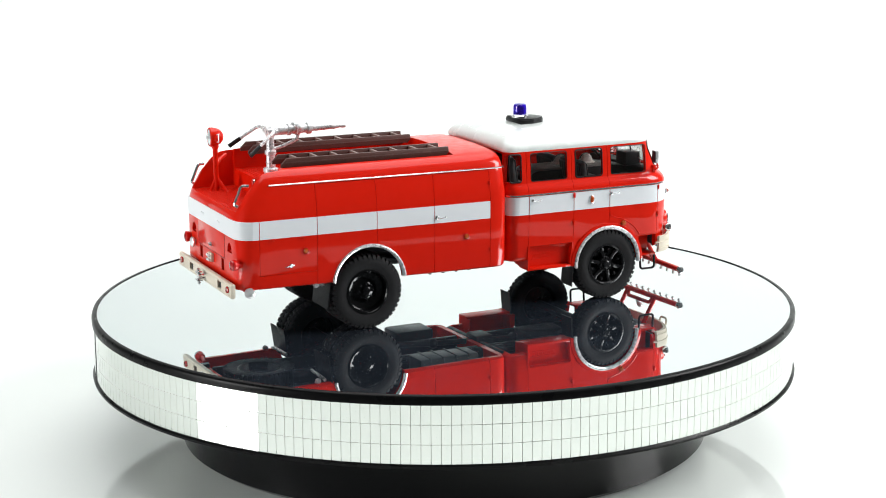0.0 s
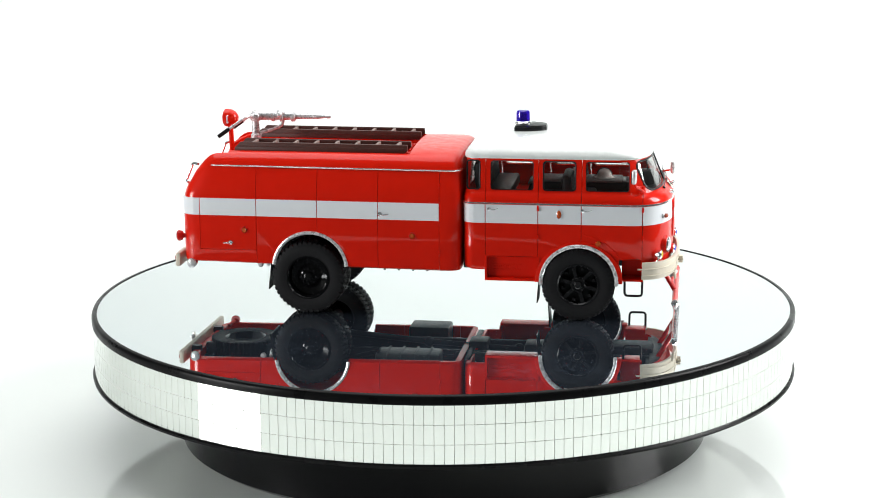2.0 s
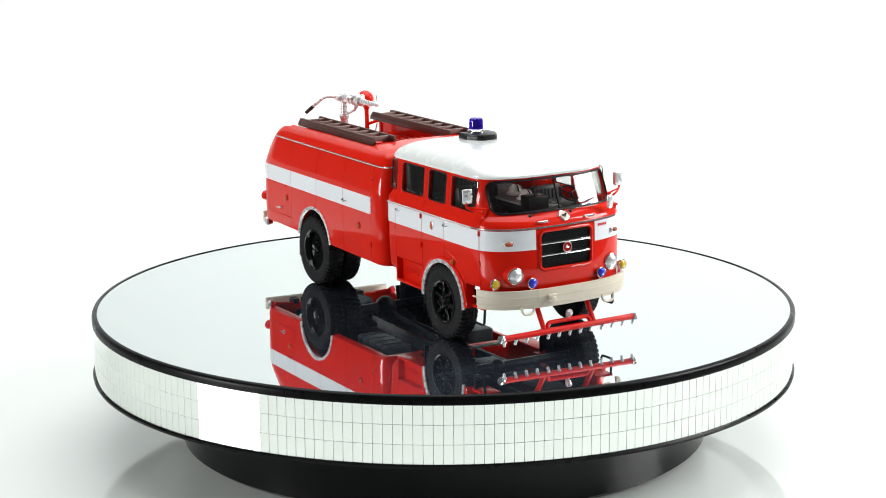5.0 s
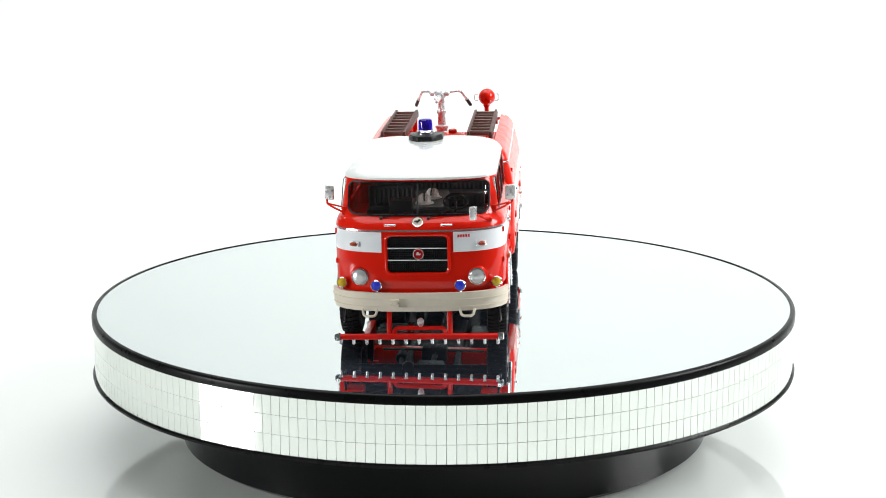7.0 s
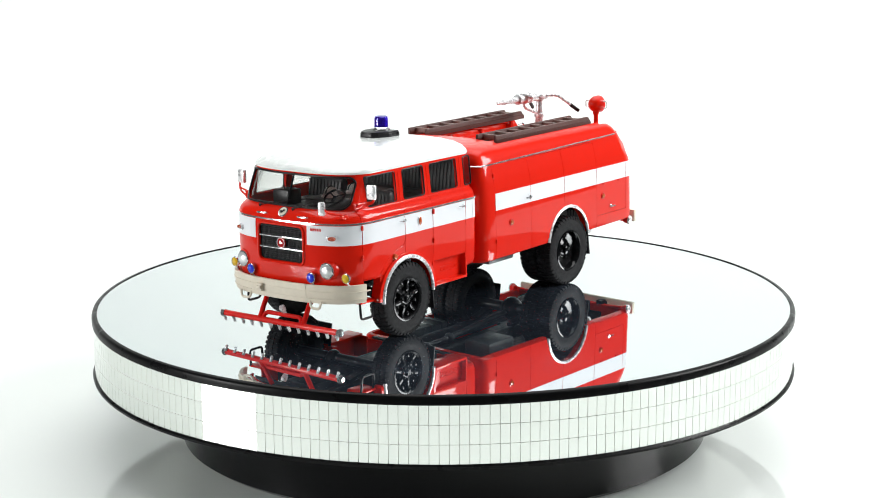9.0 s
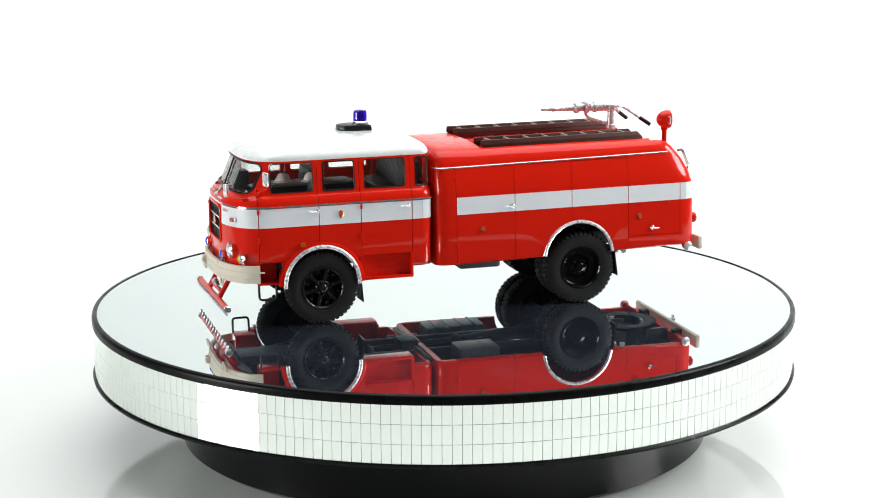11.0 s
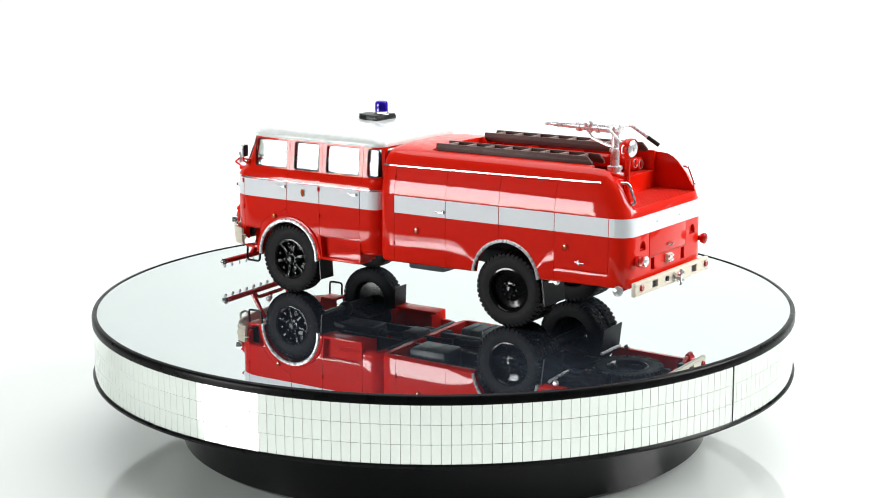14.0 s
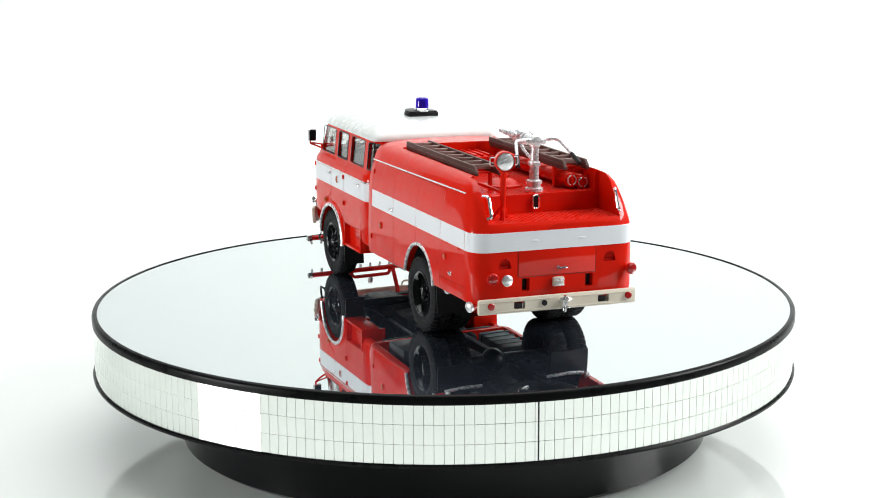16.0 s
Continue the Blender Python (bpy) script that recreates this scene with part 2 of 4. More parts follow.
def studio():
    bm = fresh()
    path = [(-300, FLOOR), (-220, FLOOR), (-120, FLOOR), (0, FLOOR), (500, FLOOR)]
    path += [(500 + 400 * math.sin(a), FLOOR + 400 - 400 * math.cos(a)) for a in [radians(9 * i) for i in range(1, 11)]]
    path += [(900, 1800)]
    wide = [(-300, 200), (-220, 290), (-120, 350), (0, 430), (500, 900)]
    rows = [[bm.verts.new((x * lerp(wide, y)[0], y, z)) for x in (-1, -0.5, 0, 0.5, 1)] for y, z in path]
    for k, (a, b) in enumerate(zip(rows, rows[1:])):
        for i in range(4):
            bm.faces.new((a[i], a[i + 1], b[i + 1], b[i])).material_index = int(k > 3)
    tagged(part("backdrop", bm, [SWEEP, PAPER], None), "white glossy studio sweep under and behind the turntable", "backdrop", kind="structure")


studio()

# ---- the turntable ----
RT, ZM = 123.5, 0.0
table = tagged(new("turntable"), "round display turntable with mirror top and mosaic mirror rim", "turntable")
bm = fresh()
lathe(bm, [(0, -18), (96.5, -18), (98, -21), (95.5, -32), (95, FLOOR + 1.5), (93, FLOOR), (0, FLOOR)], (0, 0, 0), (0, 0, 1), 96)
part("pedestal", bm, PEDESTAL, table, "glossy black pedestal")
bm = fresh()
lathe(bm, [(0, -21.2), (124.3, -21.2), (124.9, -20), (124.9, -2.6), (122.6, -0.7), (0, -0.7)], (0, 0, 0), (0, 0, 1), 180)
platter = part("platter", bm, GROUT, table)
bm = fresh()
lathe(bm, [(0, -0.6), (RT, -0.6), (RT, ZM), (0, ZM)], (0, 0, 0), (0, 0, 1), 180)
part("mirror", bm, MIRROR, platter, "round mirror plate, lightly scratched", angle=20)
bm = fresh()
lathe(bm, [(RT + 0.05, -1.0), (RT + 0.05, 0.2), (RT + 0.2, 0.3), (RT + 1.2, 0.22), (RT + 1.6, -0.1), (RT + 1.9, -0.7), (RT + 1.9, -2.6), (RT + 1.7, -2.7), (RT + 1.2, -2.6), (RT + 1.2, -1.6), (RT + 0.05, -1.0)], (0, 0, 0), (0, 0, 1), 180)
part("rim", bm, RIMBLACK, platter, "black plastic rim")
bm = fresh()
lathe(bm, [(118, -21.0), (125.3, -21.0), (125.8, -21.5), (125.6, -22.3), (124, -22.7), (118, -22.7), (118, -21.0)], (0, 0, 0), (0, 0, 1), 180)
part("lower_rim", bm, RIMBLACK, platter, "black plastic lower rim")

# ---- the truck ----
truck = tagged(new("model_fire_engine"), "glossy red and white old fire engine model on the mirror", "model truck")


def cab_ring(z, hw, xf, xs, xb, n=2.8, rb=4.0):
    """One level of the cab in plan: rounded nose, straight flanks, rounded back."""
    pts = []
    for i in range(41):
        a = radians(-90 + 180 * i / 40)
        c, s = max(math.cos(a), 0), math.sin(a)
        pts.append((xs + (xf - xs) * c ** (2 / n), hw * math.copysign(abs(s) ** (2 / n), s), z))
    for i in range(7):
        a = radians(90 * i / 6)
        pts.append((xb + rb - rb * math.sin(a), hw - rb + rb * math.cos(a), z))
    for i in range(7):
        a = radians(90 * i / 6)
        pts.append((xb + rb - rb * math.cos(a), -(hw - rb) - rb * math.sin(a), z))
    return pts


# height, half width, nose, start of the nose's curve, back
CAB = [(17.0, 25.4, 80.6, 65.5, 12.0), (17.6, 26.3, 81.4, 65.5, 11.4), (19, 26.9, 81.9, 65.5, 11.2), (25, 27.2, 82.2, 65.5, 11.2), (33, 27.3, 82.3, 65.5, 11.2),
       (40.2, 27.2, 82.1, 65.5, 11.2), (41.2, 27.15, 81.9, 65.5, 11.2), (42.3, 26.95, 81.3, 65.3, 11.2), (43.2, 26.5, 80.5, 65.0, 11.3), (43.9, 25.9, 79.6, 64.7, 11.5), (44.3, 25.55, 79.0, 64.5, 11.6), (44.7, 25.4, 78.7, 64.3, 11.7),
       (50, 25.0, 76.5, 62.5, 11.8), (56.2, 24.3, 74.0, 60.5, 12.0)]


def cab_at(z, off=0.0):
    hw, xf, xs, xb = lerp(CAB, z)
    return cab_ring(z, hw + off, xf + off, xs, xb - off)


def cab_solid(off, z0, z1):
    zs = sorted({z0, z1, *[r[0] for r in CAB if z0 < r[0] < z1]})
    return loft(fresh(), [cab_at(z, off) for z in zs])


def band(bm, ring_at, z0, z1, o0, o1, pick, levels=2):
    """A thin shell over part of a ring-shaped body: from offset o0 to o1, where pick(x, y) holds."""
    zs = [z0 + (z1 - z0) * i / (levels - 1) for i in range(levels)]
    inner, outer = [ring_at(z, o0) for z in zs], [ring_at(z, o1) for z in zs]
    n = len(inner[0])
    vi = [[bm.verts.new(p) for p in r] for r in inner]
    vo = [[bm.verts.new(p) for p in r] for r in outer]
    ok = [pick((inner[0][i][0] + inner[0][(i + 1) % n][0]) / 2, (inner[0][i][1] + inner[0][(i + 1) % n][1]) / 2) for i in range(n)]
    for i in range(n):
        if not ok[i]:
            continue
        j = (i + 1) % n
        for k in range(levels - 1):
            bm.faces.new((vo[k][i], vo[k][j], vo[k + 1][j], vo[k + 1][i]))
            bm.faces.new((vi[k][i], vi[k][j], vi[k + 1][j], vi[k + 1][i]))
        bm.faces.new((vi[0][i], vi[0][j], vo[0][j], vo[0][i]))
        bm.faces.new((vi[-1][i], vi[-1][j], vo[-1][j], vo[-1][i]))
        for side, e in ((i, ok[i - 1]), (j, ok[j])):
            if not e:
                for k in range(levels - 1):
                    bm.faces.new((vi[k][side], vo[k][side], vo[k + 1][side], vi[k + 1][side]))
    bmesh.ops.delete(bm, geom=[v for v in bm.verts if not v.link_faces], context="VERTS")
    return bm


AXF, AXR = 50.7, -43.1
ARCHF, ARCHR = (50.9, 13.5, 12.9), (-42.3, 16.0, 12.9)
WINDOWS = [(20.5, 35.2), (38.4, 49.6), (52.9, 67.6)]
DOORS = [(18.9, 36.9), (51.6, 72.2)]


def arch_cut(a):
    return lathe(fresh(), [(a[2], -40), (a[2], 40)], (a[0], 0, a[1]), (0, 1, 0), 48, cap=True)


def cab():
    body = cab_solid(0, 17.0, 56.2)
    body = boolean(body, loft(fresh(), [cab_at(z, -1.1) for z in (37, 40.2, 41.2, 42.3, 43.2, 43.9, 44.3, 44.7, 50, 56.2)] + [[(x, y, 58) for x, y, _ in cab_at(56.2, -1.1)]]))
    body = boolean(body, box(fresh(), 13.5, 74.8, -24.0, 24.0, 10, 31))
    body = boolean(body, arch_cut(ARCHF))
    body = boolean(body, box(fresh(), 19.3, 36.5, -40, -18, 14.7, 22.0))
    body = boolean(body, box(fresh(), 19.3, 36.5, 18, 40, 14.7, 22.0))
    # front lower corners, open behind the bumper
    body = boolean(body, box(fresh(), 64.4, 71.93, -39, -18.03, 10, 21.87))
    body = boolean(body, box(fresh(), 64.4, 71.93, 18.03, 39, 10, 21.87))
    for x0, x1 in WINDOWS:
        body = boolean(body, prism(fresh(), rounded(x0, x1, 45.0, 54.9, 0.9), "y", -40, 40))
    # quarter windows round the back corners
    for s in (-1, 1):
        body = boolean(body, prism(fresh(), rounded(8, 17.0, 45.0, 54.8, 0.9), "y", s * 21.4, s * 40))
    body = boolean(body, prism(fresh(), rounded(-20, 20, 45.5, 54.8, 1.0), "x", 5, 16))
    # windscreen
    body = boolean(body, prism(fresh(), rounded(-22.5, 22.5, 44.9, 54.9, 2.4), "x", 67.8, 90))
    # grille opening
    body = boolean(body, prism(fresh(), rounded(-9.6, 9.6, 27.2, 39.1, 1.6), "x", 79.6, 90))
    doors = []
    for x0, x1 in DOORS:
        for s in (-1, 1):
            g = 0.08
            d = boolean(body, box(fresh(), x0 + g, x1 - g, s * 21.7, s * 41, 22.2 + g, 55.72), "INTERSECT", keep=True)
            doors.append(d)
    for x0, x1 in DOORS:
        for s in (-1, 1):
            body = boolean(body, box(fresh(), x0 - 0.081, x1 + 0.081, s * 21.6, s * 41, 22.2 - 0.087, 55.8))
    ob = part("cab", body, RED, truck, "glossy red crew cab shell")
    for d in doors:
        part("door", d, RED, ob)
    return ob


CABOB = cab()

ROOF = [(55.6, 24.4, 74.9, 60.7, 11.4), (56.3, 24.6, 75.1, 60.7, 11.2), (57.2, 24.2, 74.2, 60.5, 11.4), (58.5, 23.1, 71.6, 58.5, 12.2), (59.8, 21.1, 67.8, 55, 14),
        (60.8, 18.2, 63, 52, 16.5), (61.5, 14.4, 57, 46, 19.5), (61.9, 10, 51, 40, 23), (62.1, 5.5, 45, 36, 27)]
bm = loft(fresh(), [cab_ring(z, hw, xf, xs, xb, rb=min(4.0, hw * 0.7)) for z, hw, xf, xs, xb in ROOF])
part("roof", bm, WHITE, truck, "white domed cab roof", angle=50)

# ---- rear body ----
SIDE = [(17.4, 27.0), (18.0, 28.1), (20, 28.52), (30.3, 28.46), (39.7, 28.33), (44.1, 27.9), (46, 27.5), (52, 26.0), (53.6, 25.3), (55.0, 24.0), (56.0, 21.8), (56.6, 18.5), (57.0, 12.0), (57.2, 6.0)]


def tank_ring(x, inset, top):
    prof = []
    for z, y in SIDE:
        if z < 25:
            z += -0.9 * min(1, max(0, (x + 75) / 60)) * (25 - z) / 8
        if z > 38:
            z = 38 + (z - 38) * (top - 38) / (57.2 - 38)
        prof.append((y - inset, z - (inset * 0.7 if z > 45 else 0)))
    right = [(x, -y, z) for y, z in prof]
    return right + [(x, y, z) for y, z in reversed(prof)]


TAIL = [(-88.2, 6.5), (-88.0, 4.4), (-87.4, 2.8), (-86.5, 1.5), (-85.2, 0.6), (-83.4, 0.0)]
TANK = [(-88.2, 6.5, 41.9), (-88.0, 4.4, 42.3), (-87.4, 2.8, 43.2), (-86.5, 1.5, 45.0), (-85.2, 0.6, 47.3), (-83.4, 0, 50.1), (-80, 0, 54.4), (-78.2, 0, 56.0), (-76.4, 0, 56.8), (-73.8, 0, 57.1), (-40, 0, 57.2), (0, 0, 57.2),
        (5.5, 0, 57.2), (7.4, 0.3, 57.2), (8.8, 1.0, 57.2), (9.6, 2.0, 57.2), (10.0, 3.4, 57.2)]
LOCKERS = [(-81.2, -61.1), (-61.1, -39.6), (-39.6, -18.3), (-18.3, 3.0)]
DECK, STEP = 49.0, 43.0


def rear_body():
    body = loft(fresh(), [tank_ring(*r) for r in TANK])
    body = boolean(body, box(fresh(), -86, 8.0, -25.5, 25.5, 5, 36))
    body = boolean(body, arch_cut(ARCHR))
    body = boolean(body, box(fresh(), -72.0, -8.0, -21.3, 21.3, DECK, 80))
    body = boolean(body, box(fresh(), -95, -71.9, -22.8, 22.8, STEP, 80))
    # slots and half-round recesses in the tail
    for y in (10.4, -11.7):
        body = boolean(body, box(fresh(), -95, -80, y - 1.3, y + 1.3, 21.4, 25.4))
    for y in (17.7, -18.8):
        half = [(y + 2.1 * math.cos(radians(a)), 29.6 + 2.6 * math.sin(radians(a))) for a in range(0, 181, 20)]
        body = boolean(body, prism(fresh(), half + [(y - 2.1, 28.9), (y + 2.1, 28.9)], "x", -95, -86.9))
    doors, g = [], 0.07
    cuts = []
    for k, (x0, x1) in enumerate(LOCKERS):
        for s in (-1, 1):
            z0, z1 = (22.2, 34.6) if k == 0 else (15.4, 50.9 if s < 0 else 50.3)
            cuts.append((x0, x1, s, z0, z1))
    for x0, x1, s, z0, z1 in cuts:
        doors.append(boolean(body, box(fresh(), x0 + g, x1 - g, s * 25.4, s * 40, z0 + g, z1 - g), "INTERSECT", keep=True))
    for x0, x1, s, z0, z1 in cuts:
        body = boolean(body, box(fresh(), x0 - g, x1 + g, s * 25.4, s * 40, z0 - g, z1 + g))
    ob = part("rear_body", body, RED, truck, "glossy red superstructure with lockers", angle=30)
    for d in doors:
        part("locker_door", d, RED, ob)
    # dark backing added behind the gaps, for the shade between the doors
    for s in (-1, 1):
        for z0, z1, y, x0, x1 in ((31, 43, 26.6, -70, 7), (43, 51.5, 24.6, -70, 7)):
            part("inner_lining", box(fresh(), x0, x1, s * y - 0.3 * s, s * y, z0, z1), GROOVE, ob)
    return ob


BODY = rear_body()

# ---- wheels ----


def wheel(name, at, side, spoked, dual):
    """A tyre with blocks on its shoulders and a dished black rim; side is +1 or -1 along y."""
    hub = new(name)
    hub.parent = truck
    hub.location = Vector(at) * K
    r, w = 12.4, 6.4
    for k in range(2 if dual else 1):
        off = -side * 7.3 * k
        bm = fresh()
        prof = [(7.0, 2.6), (7.4, 3.0), (9.0, 3.35), (10.8, 3.3), (11.6, 2.9), (12.0, 2.2), (12.0, -2.2), (11.6, -2.9), (10.8, -3.3), (9.0, -3.35), (7.4, -3.0), (7.0, -2.6)]
        lathe(bm, prof + [prof[0]], (0, off, 0), (0, side, 0), 64)
        for i in range(44):
            a = 2 * math.pi * i / 44
            m = Matrix.Rotation(a, 4, "Y")
            for s, sh in ((1, 0), (-1, 0.5)):
                m2 = Matrix.Rotation(a + sh * 2 * math.pi / 44, 4, "Y")
                tmp = fresh()
                prism(tmp, [(11.0, s * 3.35), (12.1, s * 3.0), (r, s * 2.3), (r, s * 1.0), (11.7, s * 1.0), (11.0, s * 2.8)], "z", -0.55, 0.55)
                merge(bm, tmp, Matrix.Translation((0, off, 0)) @ m2)
            tmp = fresh()
            box(tmp, 11.7, r, -0.75, 0.75, -0.72, 0.72)
            merge(bm, tmp, Matrix.Translation((0, off, 0)) @ Matrix.Rotation(a + 0.05, 4, "Y"))
        part("tyre", bm, RUBBER, hub, angle=25)
    bm = fresh()
    if spoked:
        lathe(bm, [(7.3, 2.9), (7.4, 3.2), (6.9, 3.3), (6.5, 2.9), (6.3, 1.2), (6.2, -0.8), (0, -1.2)], (0, 0, 0), (0, side, 0), 48)
        lathe(bm, [(2.9, 0.2), (2.7, 2.0), (2.2, 2.5), (1.5, 2.6), (1.3, 3.3), (0.9, 3.6), (0, 3.6)], (0, 0, 0), (0, side, 0), 24)
        for i in range(6):
            tmp = fresh()
            prism(tmp, [(2.0, 2.2), (3.0, 2.6), (5.0, 2.2), (6.7, 2.6), (6.7, 1.0), (2.0, 1.0)], "z", -0.66, 0.66, 0.22)
            merge(bm, tmp, Matrix.Rotation(2 * math.pi * i / 6 + 0.26, 4, "Y") @ Matrix.Diagonal((1, side, 1, 1)))
            a = 2 * math.pi * (i + 0.5) / 6 + 0.26
            lathe(bm, [(0.75, -0.4), (0.7, 1.3), (0.45, 1.6), (0, 1.65)], (5.5 * math.cos(a), side * 0.6, -5.5 * math.sin(a)), (0, side, 0), 10)
    else:
        lathe(bm, [(7.3, 2.9), (7.4, 3.2), (6.9, 3.3), (6.5, 2.8), (6.1, 0.8), (4.2, 0.2), (3.0, 0.9), (2.6, 1.2), (1.6, 1.3), (1.5, 2.4), (1.0, 2.7), (0, 2.7)], (0, 0, 0), (0, side, 0), 48)
    part("rim", bm, RIMPAINT if spoked else GLOSSBLACK, hub, "glossy black rim")
    bm = fresh()
    for i in range(8):
        a = 2 * math.pi * i / 8
        rr = 2.25 if spoked else 2.5
        lathe(bm, [(0.4, 0), (0.38, 0.75), (0.2, 0.9), (0, 0.9)], (rr * math.cos(a), side * (2.35 if spoked else 1.15), rr * math.sin(a)), (0, side, 0), 6)
    part("wheel_nuts", bm, RIMPAINT, hub)
    return hub


ZF, ZR = 12.6, 12.9
for s in (-1, 1):
    for hub, r in ((wheel("front_wheel", (AXF, s * 24.2, ZF), s, True, False), 12.5), (wheel("rear_wheel", (AXR, s * 25.0, ZR), s, False, True), 12.8)):
        hub.scale = (r / 12.4, 1, r / 12.4)

# ---- cab details ----


def nose_x(y, z, off=0.0):
    hw, xf, xs, _ = lerp(CAB, z)
    hw, xf = hw + off, xf + off
    return xs + (xf - xs) * (1 - min(1, abs(y) / hw) ** 2.8) ** (1 / 2.8)


def side_y(z):
    return lerp(CAB, z)[0]


for s in (-1, 1):
    for x0, x1, y0 in ((15.2, 18.75, 20), (19.05, 36.75, 20), (37.05, 51.45, 20), (51.75, 72.05, 20), (72.35, 95, 11.3)):
        shell = boolean(loft(fresh(), [cab_at(z, 0.1) for z in (33.8, 37.0, 40.2)]), box(fresh(), x0, x1, s * y0, s * 40, 30, 45), "INTERSECT")
        part("stripe", boolean(shell, loft(fresh(), [cab_at(z, -0.2) for z in (33.0, 37.0, 41.0)])), STRIPE, CABOB, "white stripe")
    part("stripe", band(fresh(), cab_at, 33.8, 40.2, -0.2, 0.14, lambda x, y: x < 15.2 and s * y > 22, 2), STRIPE, CABOB, "white stripe")
part("belt_trim", band(fresh(), cab_at, 40.45, 40.95, -0.2, 0.4, lambda x, y: x > 13 or abs(y) > 24, 2), CHROME, CABOB, "thin chrome belt trim")

for s in (-1, 1):
    for x0, x1 in WINDOWS + [(12.3, 17.0)]:
        loop = [(x, s * (side_y(z) - 0.05 - (0.5 if x < 14 else 0)), z) for x, z in rounded(x0 + 0.15, x1 - 0.15, 45.1, 54.8, 0.9, 3)]
        frame_ob = part("window_frame", tube(fresh(), loop, 0.28 if x0 in (12.3, 38.4) else 0.16, 6, closed=True), BLACK, CABOB, "black rubber window seal")
        bm = fresh()
        for d in (0.55, 0.75):
            bm.faces.new([bm.verts.new((x, s * (side_y(z) - d), z)) for x, z in ((x0, 45), (x1, 45), (x1, 54.9), (x0, 54.9))])
        pane = part("pane", bm, GLASS, frame_ob, "clear window pane")
        pane.visible_shadow = False
bm = fresh()
band(bm, cab_at, 44.9, 55.3, -0.75, -0.55, lambda x, y: x > 66 and abs(y) < 24.5, 5)
pane = part("windscreen", bm, GLASS, CABOB, "curved glass windscreen")
pane.visible_shadow = False
edge = [(nose_x(y, z) + 0.02, y, z) for y, z in rounded(-22.4, 22.4, 45.0, 54.8, 2.4, 5)]
fine = []
for a, b in zip(edge, edge[1:] + edge[:1]):
    k = max(1, int(abs(a[1] - b[1]) / 1.5), int(abs(a[2] - b[2]) / 2))
    for i in range(k):
        y, z = a[1] + (b[1] - a[1]) * i / k, a[2] + (b[2] - a[2]) * i / k
        fine.append((nose_x(y, z) + 0.02, y, z))
part("windscreen_seal", tube(fresh(), fine, 0.34, 6, closed=True), BLACK, CABOB, "black rubber seal")
part("windscreen_divider", tube(fresh(), [(nose_x(0, z) - 0.1, 0, z) for z in (44.9, 48, 51, 55.4)], 0.3, 6), BLACK, CABOB, "thin black divider")
for y0, y1, z1 in ((-11.5, -1.5, 46.2), (3.5, 11.5, 46.6)):
    bm = fresh()
    p = (nose_x(y0, 44.3) + 0.4, y0, 44.2)
    q = (nose_x(y1, z1) + 0.5, y1, z1)
    tube(bm, [p, ((p[0] + q[0]) / 2 + 0.5, (y0 + y1) / 2, (p[2] + q[2]) / 2 + 0.3), q], 0.16, 6)
    tube(bm, [(q[0], y1 - 4, z1 - 1.6), (q[0] + 0.1, y1, z1), (q[0], y1 + 3.5, z1 + 0.9)], 0.14, 6)
    lathe(bm, [(0.5, -0.4), (0.5, 0.4), (0, 0.5)], p, (0.6, 0, 0.8), 10)
    part("wiper", bm, BLACK, CABOB, "thin black wiper")

# grille
bm = fresh()
box(bm, 80.0, 80.6, -9.8, 9.8, 27.0, 39.3)
grille = part("grille", bm, BLACK, CABOB, "black mesh radiator grille")
bm = fresh()
for i in range(19):
    z = 27.5 + i * 0.63
    box(bm, 80.8, 81.3, -9.4, 9.4, z - 0.14, z + 0.14)
for i in range(33):
    y = -9.3 + i * 0.58
    box(bm, 80.7, 81.4, y - 0.1, y + 0.1, 27.3, 39.0)
part("mesh", bm, BLACK, grille, kind="stuff")
bm = fresh()
for i in range(16):
    for k in range(9):
        y, z = -8.7 + (i + 0.5 * (k % 2)) * 1.16, 28.13 + k * 1.26
        box(bm, 81.3, 81.52, y - 0.1, y + 0.1, z - 0.1, z + 0.1)
part("mesh_knots", bm, GREYTANK, grille, kind="stuff")
for z in (31.4, 35.2):
    part("grille_bar", box(fresh(), 81.3, 82.1, -9.5, 9.5, z - 0.26, z + 0.26, 0.12), CHROME, grille, "thin chrome bar")
part("badge", lathe(fresh(), [(1.75, 0), (1.75, 0.5), (1.45, 0.7), (1.4, 0.55), (0, 0.6)], (81.7, 0.3, 33.3), (1, 0, 0), 24), REDLENS, grille, "round red badge")
bm = fresh()
lathe(bm, [(1.62, 0.5), (1.7, 0.7), (1.58, 0.74), (1.5, 0.6)], (81.7, 0.3, 33.3), (1, 0, 0), 24)
box(bm, 82.2, 82.45, -0.4, 1.0, 33.0, 33.5, 0.1)
box(bm, 82.2, 82.45, -0.2, 0.4, 33.4, 34.0, 0.1)
part("badge_ring", bm, SILVER, grille)
edge = [(nose_x(y, z) + 0.02, y, z) for y, z in rounded(-9.9, 9.9, 26.9, 39.4, 1.9, 4)]
part("grille_surround", tube(fresh(), edge, 0.5, 8, closed=True), RED, grille)
part("emblem", lathe(fresh(), [(1.6, -0.6), (1.65, 0.05), (1.4, 0.28), (0, 0.35)], (80.6, 0.2, 43.3), (0.75, 0, 0.66), 24, Matrix.Translation((80.6, 0.2, 43.3)) @ Matrix.Diagonal((1, 1.0, 1, 1)) @ Matrix.Translation((-80.6, -0.2, -43.3))), CREAM, CABOB, "round pale emblem with a dark mark")
bm = lathe(fresh(), [(1.55, 0.2), (1.8, 0.25), (1.9, -0.1), (1.7, -0.5)], (80.6, 0.2, 43.3), (0.75, 0, 0.66), 28)
